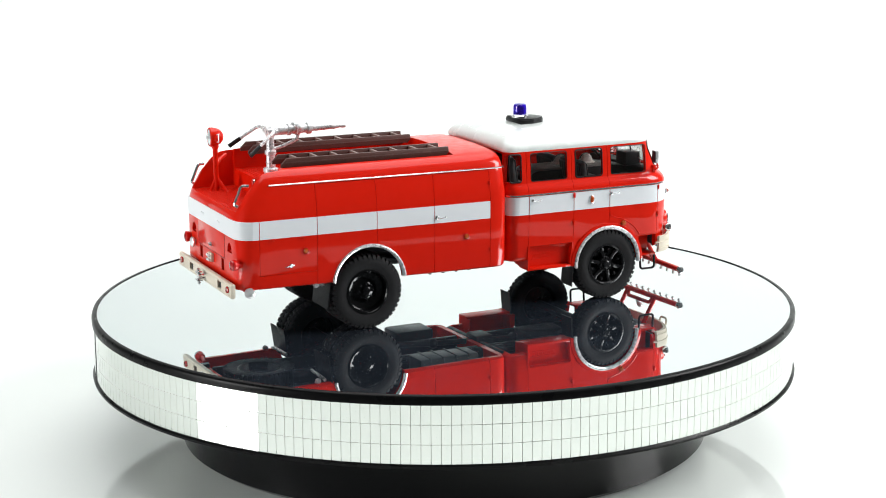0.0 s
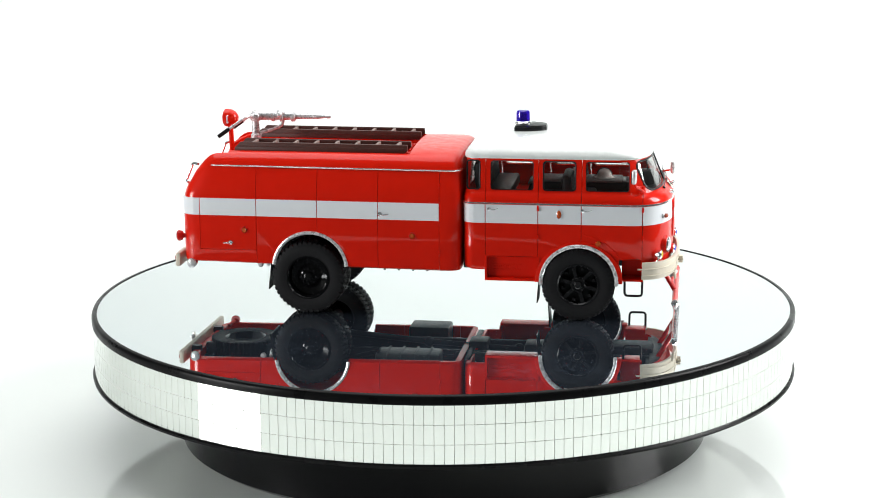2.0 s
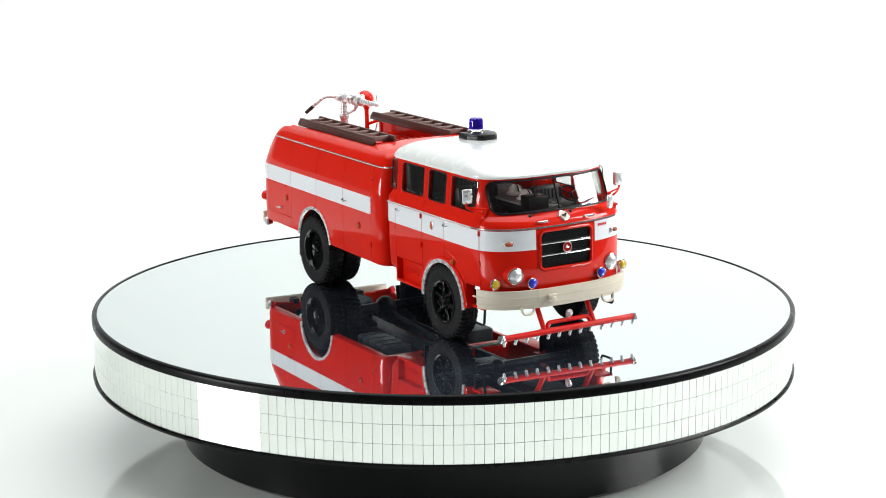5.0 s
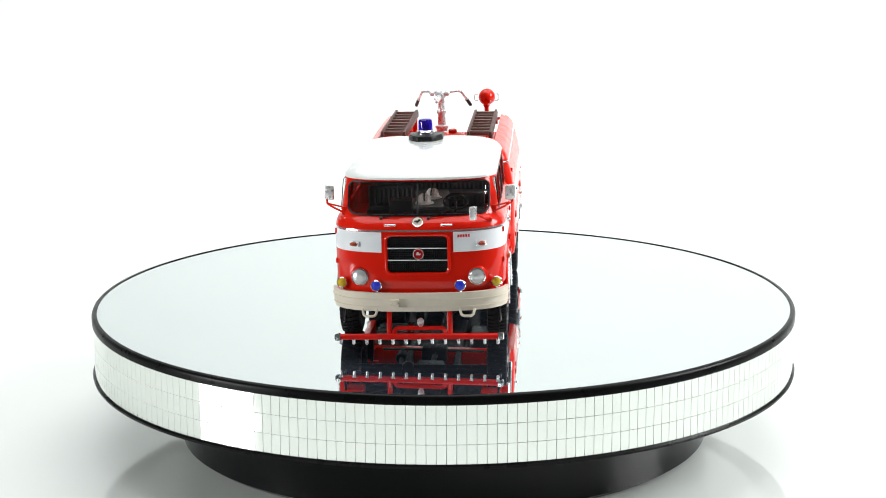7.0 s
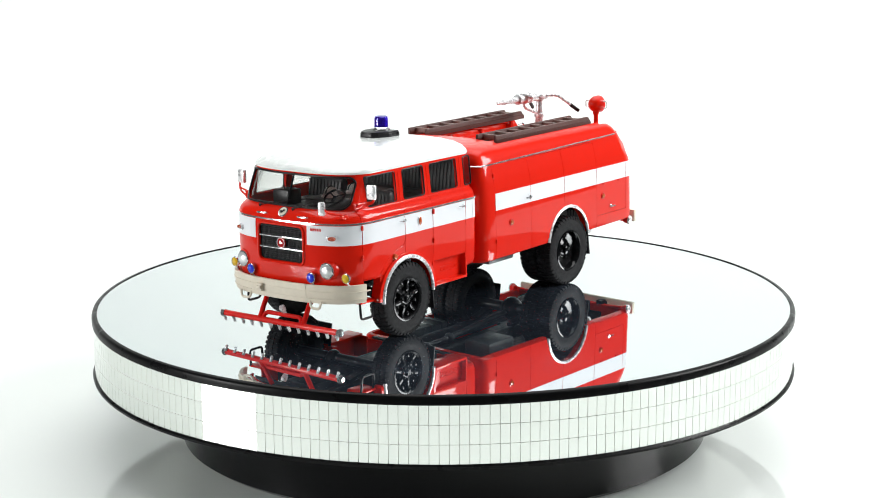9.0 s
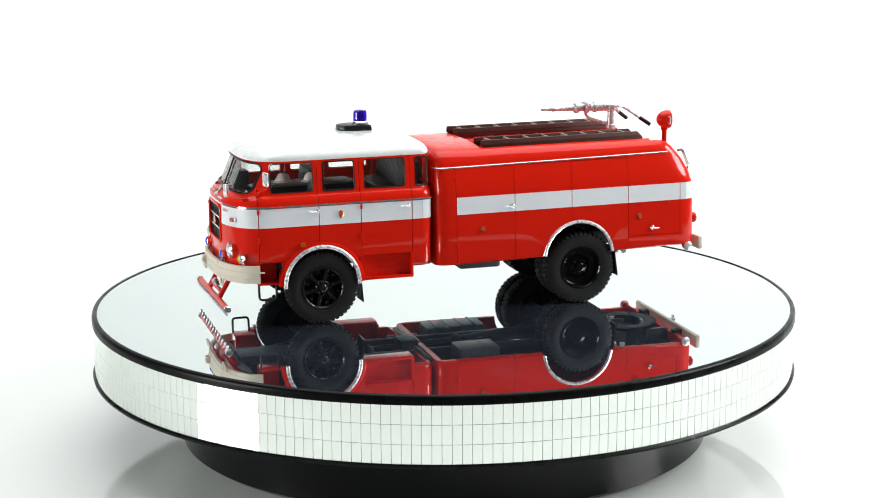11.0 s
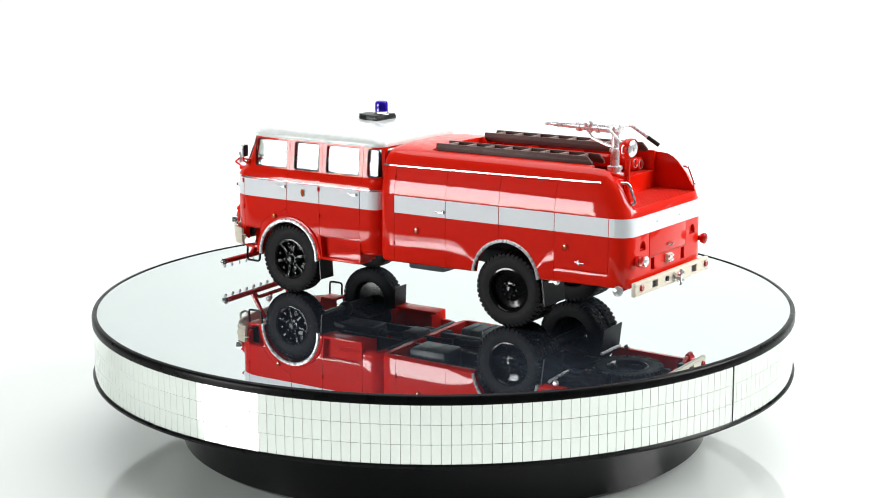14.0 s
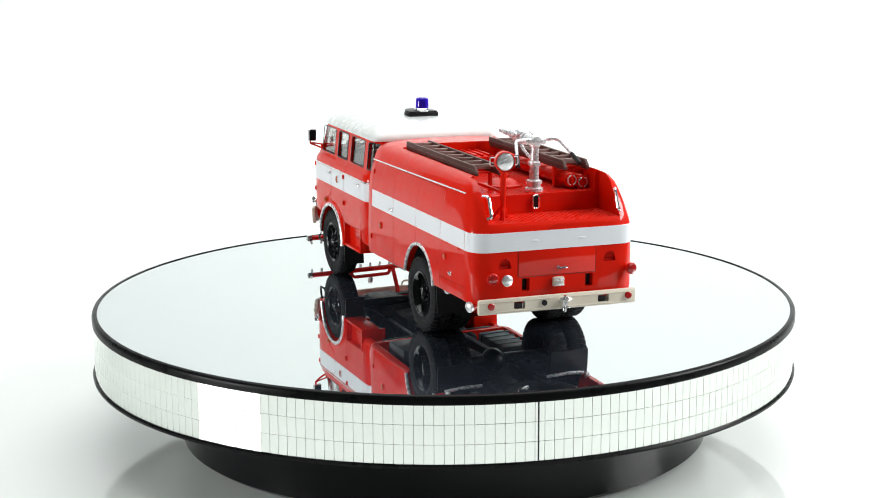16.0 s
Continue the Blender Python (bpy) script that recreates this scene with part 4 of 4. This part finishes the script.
lid = part("tank_hatch", lathe(fresh(), [(6.4, DECK), (6.4, DECK + 0.7), (6.0, DECK + 0.9), (5.6, DECK + 0.9), (4.5, DECK + 1.9), (2.4, DECK + 2.6), (0, DECK + 2.8)], (-54.0, 3.2, 0), (0, 0, 1), 32), RED, BODY, "round domed red hatch")
part("hatch_knob", lathe(fresh(), [(1.6, 51.4), (1.6, 52.7), (1.3, 53.0), (0, 53.0)], (-54.0, 3.2, 0), (0, 0, 1), 16), RED, lid)
bm = fresh()
for y, z in ((-14.9, 52.0), (-18.9, 51.2)):
    lathe(bm, [(0, 0), (2.1, 0), (2.4, 0.3), (2.4, 55.6), (2.1, 56), (0, 56)], (-68.0, y, z), (1, 0, 0), 24)
box(bm, -67.5, -12.5, -18.6, -15.2, 50.0, 53.6, 0.2)
for x in (-62, -44, -26):
    box(bm, x - 0.6, x + 0.6, -21.2, -11.8, 49.0, 54.7, 0.3)
cart = part("hose_tube", bm, RED, BODY, "twin red suction hose tube")
for y, z in ((-14.9, 52.0), (-18.9, 51.2)):
    bm = fresh()
    tube(bm, [(-68.15, y + 1.55 * math.cos(radians(a)), z + 1.55 * math.sin(radians(a))) for a in range(0, 360, 24)], 0.2, 6, closed=True)
    part("tube_ring", bm, SILVER, cart)
    part("tube_strap", box(fresh(), -68.4, -68.0, y - 0.4, y + 0.4, z - 1.8, z + 1.8, 0.1), RED, cart)
bm = fresh()
box(bm, -24, -9.5, -7.5, 9.0, DECK - 0.1, 54.2, 0.6)
for i in range(6):
    box(bm, -23.4, -10.2, -5.8 + i * 2.5, -4.8 + i * 2.5, 54.0, 54.9, 0.25)
part("roof_box", bm, RED, BODY, "ribbed red roof box")

# ladders


def ladder(s):
    drop = -0.7 if s < 0 else -1.0
    bm = fresh()
    for y in (11.6, 19.6):
        prism(bm, [(-70.2, 56.4), (-70.2, 57.4), (-68.2, 59.5), (-9.2, 59.5), (-9.0, 57.6), (-10.2, 56.4)], "y", s * y - 0.5, s * y + 0.5, 0.12)
        prism(bm, [(-70.0, 57.8), (-68.6, 58.3), (-9.4, 58.3), (-9.4, 57.8)], "y", s * y - 0.62, s * y + 0.62, 0.05)
    bmesh.ops.translate(bm, vec=(0, 0, drop), verts=bm.verts)
    ob = part("ladder", bm, BROWN, BODY, "dark brown wooden ladder")
    for i in range(8):
        x = -64.0 + i * 7.3
        part("rung", box(fresh(), x - 0.5, x + 0.5, s * 11.9, s * 19.3, 57.6 + drop, 59.3 + drop, 0.15), BROWNPALE, ob, "pale brown rung")
    for x in (-11.0, -62.0):
        bm = fresh()
        box(bm, x - 0.8, x + 0.8, s * 11.0, s * 20.4, 55.0, 56.5 + drop, 0.2)
        box(bm, x - 0.8, x + 0.8, s * 19.0, s * 20.4, 53.6, 56.2 + drop, 0.2)
        box(bm, x - 0.8, x + 0.8, s * 11.0, s * 12.0, 49.0, 55.6, 0.2)
        part("ladder_bracket", bm, RED, BODY, "red ladder bracket")


ladder(-1)
ladder(1)

# water monitor
PX, PY = -66.8, -1.8
LIFT = Matrix.Translation((0, 0, 0.0004))
bm = fresh()
lathe(bm, [(0, 49), (3.0, 49), (3.0, 50.0), (2.2, 50.4), (2.2, 51.2), (2.6, 51.4), (2.6, 52.4), (1.6, 52.8), (1.5, 57), (1.9, 57.3), (1.9, 58.4), (1.4, 58.8), (1.25, 63.2), (1.7, 63.6), (1.7, 66.2), (1.2, 66.8), (0, 66.9)], (PX, PY, 0), (0, 0, 1), 24)
gun = part("water_monitor", bm, SILVER, truck, "silver roof water monitor")
bm = fresh()
lathe(bm, [(0, -2.0), (1.6, -1.6), (1.7, 0), (1.6, 6.0), (2.0, 6.2), (2.0, 7.0), (1.6, 7.2), (1.6, 9.0), (2.1, 9.2), (2.1, 10.2), (1.5, 10.5), (1.4, 13.0), (1.95, 13.2), (1.95, 14.4), (1.15, 14.8), (0.9, 22), (1.0, 22.2), (0.95, 23), (0.5, 25.6), (0.75, 26.2), (0.6, 27.4), (0.4, 27.5), (0, 27.4)], (PX, PY, 65.2), (1, 0, 0.0), 20)
part("barrel", bm, SILVER, gun, "silver nozzle barrel")
bm = fresh()
ball(bm, (PX + 9.5, PY, 66.4), 1.8, 1, 1.2, 0.8)
rod(bm, (PX + 9.5, PY - 3.0, 66.2), (PX + 9.5, PY + 3.0, 66.2), 0.7)
ball(bm, (PX + 9.5, PY - 3.0, 66.2), 1.0)
ball(bm, (PX + 9.5, PY + 3.0, 66.2), 1.0)
box(bm, PX - 1.8, PX + 1.8, PY - 3.4, PY + 3.4, 64.2, 66.2, 0.6)
part("valve_block", bm, SILVER, gun)
part("support_bow", tube(fresh(), fillet([(PX + 1, PY, 59.0), (PX + 4, PY, 59.6), (PX + 9.8, PY, 61.8), (PX + 10.4, PY, 65.0)], 1.5), 0.55, 8), SILVER, gun)
for s in (-1, 1):
    part("tiller", tube(fresh(), fillet([(PX, PY + s * 2.5, 65.6), (PX - 1.5, PY + s * 7.5, 65.9), (PX - 7.4, PY + s * 9.6, 61.7)], 1.6), 0.55, 8), SILVER, gun, "silver aiming bar")
    part("grip", rod(fresh(), (PX - 7.2, PY + s * 9.55, 61.8), (PX - 11.0, PY + s * 10.8, 59.1), 0.72), BLACK, gun, "black rubber grip")

# searchlight
SX, SY, SZ = -80.8, 15.3, 62.0
d = Vector((-1, 0.12, 0.0)).normalized()
bm = fresh()
lathe(bm, [(3.0, 1.9), (3.3, 1.6), (3.3, 0.6), (3.1, -0.6), (2.4, -2.0), (1.3, -2.9), (0, -3.2)], (SX, SY, SZ), d, 28)
lamp = part("searchlight", bm, RED, truck, "red roof searchlight with clear lens")
part("lens", lathe(fresh(), [(2.95, 1.5), (2.4, 1.9), (1.0, 2.2), (0, 2.25)], (SX, SY, SZ), d, 28), LAMPGLASS, lamp, "clear round lens")
part("bulb_cap", lathe(fresh(), [(0.9, 2.1), (0.8, 2.6), (0, 2.8)], (SX, SY, SZ), d, 14), LAMPGLASS, lamp)
bm = fresh()
rod(bm, (SX + 0.4, SY, STEP), (SX + 0.2, SY, SZ - 3.0), 0.9)
ball(bm, (SX + 0.2, SY, SZ - 3.2), 1.3)
tube(bm, [(SX + 0.4, SY, 52.0), (SX + 3.0, SY + 3.5, 53.5), (SX + 6.0, SY + 6.2, 54.5)], 0.6, 8)
for dx, dy in ((3.6, 2.6), (3.0, -3.2), (-2.4, 0.4)):
    tube(bm, [(SX + 0.4, SY, 48.5), (SX + 0.4 + dx * 0.7, SY + dy * 0.7, STEP + 1.2), (SX + 0.4 + dx, SY + dy, STEP)], 0.5, 8)
    box(bm, SX + dx - 0.5, SX + dx + 1.3, SY + dy - 0.9, SY + dy + 0.9, STEP, STEP + 0.5, 0.15)
part("stand", bm, RED, lamp, "red lamp stand")
for s in (-1, 1):
    c = Vector((SX, SY + s * 3.5, SZ))
    part("side_grip", tube(fresh(), fillet([c + Vector((0, -s * 0.3, 1.3)), c + Vector((0, s * 1.2, 1.3)), c + Vector((0, s * 1.2, -1.3)), c + Vector((0, -s * 0.3, -1.3))], 0.5), 0.22, 6), SILVER, lamp)

# tail: locker door, bumper, lamps, hitch
bm = fresh()
box(bm, -88.32, -87.9, -13.8, 13.0, 26.0, 39.0, 0.12)
part("tail_door", bm, RED, BODY, "wide red tail locker door")
bm = fresh()
tube(bm, [(-88.18, y, z) for y, z in rounded(-13.95, 13.15, 25.85, 39.1, 0.3, 2)], 0.1, 5, closed=True)
part("door_gap", bm, GROOVE, BODY)
bm = box(fresh(), -90.9, -89.2, -27.2, 27.4, 15.2, 20.0, 0.5)
for y in (13.6, -15.6):
    bm = boolean(bm, box(fresh(), -95, -85, y - 1.9, y + 1.9, 16.4, 18.8))
bump = part("rear_bumper", bm, CREAM, BODY, "cream rear bumper")
for z in (16.0, 19.1):
    part("bumper_rib", box(fresh(), -91.05, -90.7, -27.0, 27.2, z - 0.18, z + 0.18, 0.1), CREAM, bump)
for y in (13.6, -15.6):
    part("bumper_bracket", box(fresh(), -90.4, -86.0, y - 1.2, y + 1.2, 16.0, 18.2), BLACK, bump)
for y in (23.4, -24.4):
    part("reflector", lathe(fresh(), [(1.15, -0.3), (1.15, 0.3), (0.9, 0.5), (0, 0.5)], (-91.1, y, 17.9), (-1, 0, 0), 20), REDLENS, bump, "round red reflector")
part("bumper_slot", lathe(fresh(), [(0.9, -0.3), (0.9, 0.4), (0.6, 0.5), (0, 0.5)], (-91.1, 5.2, 17.8), (-1, 0, 0), 14), BLACK, bump)
bm = fresh()
rod(bm, (-91.0, -1.0, 17.6), (-93.5, -1.0, 17.6), 1.0)
box(bm, -94.0, -92.0, -2.3, 0.3, 16.0, 16.7, 0.2)
box(bm, -94.0, -92.0, -2.3, 0.3, 18.5, 19.2, 0.2)
rod(bm, (-93.0, -1.0, 14.8), (-93.0, -1.0, 20.0), 0.55)
tube(bm, [(-93.2, -3.2, 18.6), (-93.2, -1.0, 19.6), (-93.2, 1.0, 18.8)], 0.3, 6)
part("tow_hitch", bm, CHROME, bump, "silver tow hitch")
bm = fresh()
lathe(bm, [(0.7, -0.3), (0.6, 0.6), (0, 0.8)], (-88.0, -0.6, 28.3), (-1, 0, 0), 12)
tube(bm, [(-88.8, 0.0, 28.3), (-89.1, -1.4, 28.1), (-88.8, -3.4, 28.2)], 0.4, 8)
part("locker_handle", bm, CHROME, BODY, "chrome tail locker handle")
for y in (7.5, -8.8):
    part("tail_knob", box(fresh(), -88.8, -87.8, y - 1.2, y + 1.2, 36.9, 37.6, 0.25), STRIPE, BODY)
bm = fresh()
box(bm, -89.3, -87.8, -2.6, 1.2, 22.2, 25.2, 0.4)
part("plate_lamp", bm, CREAM, BODY, "small cream plate lamp")
for z in (22.9, 24.4):
    part("plate_lamp_bar", box(fresh(), -89.9, -89.0, -2.3, 0.9, z - 0.4, z + 0.4, 0.2), SILVER, BODY)
for s, y, z in ((1, 22.0, 26.2), (-1, -25.8, 26.2)):
    sh = part("tail_lamp", lathe(fresh(), [(0.8, -1.5), (0.9, 0.4), (1.5, 0.7), (1.9, 1.6), (1.9, 2.2), (1.7, 2.4)], (-87.6, y, z), (-1, s * 0.15, 0), 20), REDMATT, BODY, "round red tail lamp")
    part("lens", lathe(fresh(), [(1.75, 2.2), (1.5, 2.7), (0.7, 3.0), (0, 3.0)], (-87.6, y, z), (-1, s * 0.15, 0), 20), REDLENS, sh)
part("reversing_lamp", lathe(fresh(), [(0.9, -1), (1.0, 0.4), (1.7, 0.8), (1.8, 1.5), (1.3, 1.9), (0, 2.0)], (-87.9, 17.2, 25.3), (-1, 0, 0), 20), LAMPGLASS, BODY, "round clear reversing lamp")
for y, z in ((-18.8, 30.2), (17.7, 30.2)):
    part("recess_grip", box(fresh(), -87.6, -86.9, y - 1.8, y + 1.8, 29.0, 29.5, 0.1), REDMATT, BODY)
for s in (-1, 1):
    sh = part("corner_lamp", lathe(fresh(), [(0, -1.6), (1.3, -1.3), (1.6, 0), (1.7, 0.7)], (-84.6, s * 27.2, 16.9), (-0.25, s * 0.95, -0.1), 20), REDMATT, BODY)
    part("lens", lathe(fresh(), [(1.75, 0.5), (1.7, 1.2), (1.0, 1.7), (0, 1.8)], (-84.6, s * 27.2, 16.9), (-0.25, s * 0.95, -0.1), 20), LAMPGLASS, sh, "round clear lamp")
    part("lamp_bracket", rod(fresh(), (-84.6, s * 25, 16.6), (-85.5, s * 20, 17.2), 0.6), REDMATT, BODY)
    bm = prism(fresh(), [(-56.2, 18.5), (-55.7, 18.5), (-57.0, 8.2), (-57.5, 8.2)], "y", s * 14.0, s * 27.6)
    part("mud_flap", bm, BLACK, BODY, "black mud flap")

# black sheet added to stand in for the shade inside the tail slots
part("slot_backing", box(fresh(), -85.9, -85.3, -16, 15, 20.4, 26.4), BLACK, BODY, "black sheet added behind the tail slots")

# ---- underside ----
# dark box added for the unlit underside, hiding the red wall behind it
part("cross_member", box(fresh(), 10.6, 12.6, -21.5, 21.5, 16.4, 25.0, 0.4), CHASSIS, truck, "dark box added for the shade under the cab")
# added dark plates: shade of the hollow underside, so its reflection isn't red
for x0, x1, w, z in ((-85, -57, 24, 24.5), (-57, -28, 13, 24.5), (-28, 8, 24, 24.5), (13.6, 37, 23.5, 25.0), (37, 65, 14, 25.0), (65, 74.7, 23.5, 25.0)):
    part("underbody_panel", box(fresh(), x0, x1, -w, w, z, z + 0.8), CHASSIS, truck, "dark grey plate added for the shade under the body")
# dark plate added under the nose so its red underside reflects dark
part("nose_undertray", prism(fresh(), [(x, y) for x, y, z in cab_at(17.0, -1.5) if x > 74.5], "z", 16.4, 16.95), CHASSIS, truck, "dark plate added to cover the red underside of the nose")
# added sheet that darkens the inner front wall, in place of shade
part("front_bulkhead", box(fresh(), 73.6, 74.6, -22, 22, 17.4, 25.2), CHASSIS, truck, "dark sheet added for the shade behind the bumper")
for s in (-1, 1):
    bm = box(fresh(), -86, 78, s * 8.6 - 1.0, s * 8.6 + 1.0, 16.8, 21.5, 0.3)
    part("chassis_rail", bm, CHASSIS, truck, "dark steel chassis rail")
for x, r in ((AXF, 1.6), (AXR, 2.0)):
    bm = fresh()
    rod(bm, (x, -22, 12.8), (x, 22, 12.8), r, n=16)
    ball(bm, (x, 2 if x < 0 else -6, 13.2), 4.6 if x < 0 else 3.0, 1, 0.9, 1)
    for s in (-1, 1):
        prism(bm, [(x - 10, 16.0), (x, 13.8), (x + 10, 16.0), (x + 10, 17.2), (x, 15.4), (x - 10, 17.2)], "y", s * 8.6 - 1.5, s * 8.6 + 1.5)
    part("axle", bm, BLACK, truck, "black axle with leaf springs")
bm = fresh()
rod(bm, (AXR + 3, 1.5, 13.6), (-5, 1, 16.5), 1.1)
rod(bm, (-5, 1, 16.5), (28, 0, 18.0), 1.0)
for x, z in ((-5, 16.5), (28, 18)):
    ball(bm, (x, 1, z), 1.9)
box(bm, 10, 17, -4.5, 4.5, 14.6, 20, 0.8)
box(bm, 30, 46, -5, 5, 15.0, 24, 1.2)
box(bm, 52, 76, -6, 6, 14.5, 24, 1.4)
part("driveline", bm, CHASSIS, truck, "dark driveline and gearbox")
bm = fresh()
box(bm, -14.5, 0.6, 12.0, 23.5, 13.9, 23, 0.9)
part("fuel_tank", bm, GREYTANK, truck, "grey box tank under the body")
bm = fresh()
box(bm, -21, 2, -22.5, -12, 15.4, 23, 1.0)
for x in (-17, -12, -7, -2):
    box(bm, x - 0.4, x + 0.4, -22.8, -11.7, 15.1, 23, 0.2)
part("battery_box", bm, GREYTANK, truck, "ribbed grey box under the body")
bm = fresh()
lathe(bm, [(0, 0), (1.9, 0), (2.2, 0.6), (2.2, 11), (1.9, 11.6), (0, 11.6)], (6, -11.5, 18.8), (1, 0, 0), 20)
tube(bm, [(17, -11.5, 18.8), (24, -11, 19), (34, -9, 20)], 0.9, 8)
tube(bm, [(6, -11.5, 18.8), (-24, -10.5, 18.5), (-30, -10.5, 20)], 0.9, 8)
part("exhaust", bm, CHASSIS, truck, "dark silencer and pipe")
for s in (-1, 1):
    bm = fresh()
    tube(bm, fillet([(-57.5, s * 12, 16.5), (-58.5, s * 21, 16.0), (-57.8, s * 25.5, 16.8)], 1.0), 0.6, 8)
    lathe(bm, [(1.0, 0), (1.1, 0.6), (0.8, 1.2), (0, 1.3)], (-60.5, s * 25.0, 16.9), (0, s, 0), 14)
    part("outlet_pipe", bm, SILVER, truck, "thin silver outlet pipe")
spare = new("spare_wheel")
spare.parent = truck
spare.location = Vector((-73.0, -2.0, 19.0)) * K
bm = fresh()
prof = [(7.0, 2.6), (7.4, 3.0), (9.0, 3.35), (10.8, 3.3), (11.6, 2.9), (12.1, 2.2), (12.1, -2.2), (11.6, -2.9), (10.8, -3.3), (9.0, -3.35), (7.4, -3.0), (7.0, -2.6)]
lathe(bm, prof + [prof[0]], (0, 0, 0), (0, 0, -1), 48)
for i in range(44):
    box(bm, 10.9, 12.4, -0.55, 0.55, -3.3, 3.3, 0, Matrix.Rotation(2 * math.pi * i / 44, 4, "Z"))
part("tyre", bm, RUBBER, spare, angle=25)
bm = lathe(fresh(), [(7.3, 2.9), (7.4, 3.2), (6.9, 3.3), (6.5, 2.8), (6.1, 0.8), (4.2, 0.2), (3.0, 0.9), (2.6, 1.2), (0, 1.2)], (0, 0, 0), (0, 0, -1), 40)
for i in range(8):
    a = 2 * math.pi * i / 8
    lathe(bm, [(0.7, 0), (0.7, 0.9), (0, 1.0)], (4.4 * math.cos(a), 4.4 * math.sin(a), 0), (0, 0, -1), 8)
part("rim", bm, RIMPAINT, spare, "glossy black rim")

# ---- mirror tiles round the turntable's edge ----
COLS, ROWS = 260, 3
TOP = -2.6
TH = (21.0 + TOP) / ROWS
tile_w = 2 * 124.9 * math.tan(math.pi / COLS) - 0.19
bm = fresh()
box(bm, -0.25, 0.25, -tile_w / 2, tile_w / 2, -TH / 2 + 0.085, TH / 2 - 0.085, 0, seg=1)
bmesh.ops.transform(bm, matrix=Matrix.Scale(K, 4), verts=bm.verts)
tile_mesh = bpy.data.meshes.new("tile")
bm.to_mesh(tile_mesh)
bm.free()
tile_mesh.materials.append(TILE)
rng = random.Random(4)
rest = fresh()
for c in range(COLS):
    a = 2 * math.pi * (c + 0.5) / COLS
    for r in range(ROWS):
        z = TOP - TH * (r + 0.5)
        m = Matrix.Rotation(a, 4, "Z") @ Matrix.Translation((124.75, 0, z)) @ Matrix.Rotation(radians(rng.uniform(-0.15, 0.15)), 4, "Z") @ Matrix.Rotation(radians(rng.uniform(-0.12, 0.12)), 4, "Y")
        if r == 1:
            ob = new("tile", tile_mesh)
            ob.parent = platter
            m.translation *= K
            ob.matrix_basis = m
        else:
            box(rest, -0.25, 0.25, -tile_w / 2, tile_w / 2, -TH / 2 + 0.085, TH / 2 - 0.085, 0, m)
part("tiling", rest, TILE, platter, "mirror tile rows", kind="stuff")
seam = radians(170.8)
part("seam", box(fresh(), 124.5, 125.15, -0.22, 0.22, -20.9, TOP, 0, Matrix.Rotation(seam, 4, "Z")), CHASSIS, platter, "dark joint in the tiling")

# the body leans a little on its wheels
LEAN = pose(0, 0.00055, 0.0002, 0.95, 0, 0)
for ob in truck.children:
    if ob.name.split(".")[0] not in ("front_wheel", "rear_wheel", "axle"):
        lift = LIFT if ob is gun else Matrix.Identity(4)
        ob.matrix_basis = (LEAN @ pose(0, 0, 0, 0, 0.25, 0) if ob is BODY else LEAN) @ lift @ ob.matrix_basis


def motions():
    rate, first = -17.1106, 25.9176
    turn, ride = [], []
    for i in range(0, 33):
        t = i / 2
        a = first + rate * t
        turn.append((t, pose(0, 0, 0, 0, 0, a)))
        ride.append((t, pose(0, 0, 0, 0, 0, a) @ pose(0, -0.002555, 0)))
    walk(platter, turn)
    walk(truck, ride)


motions()
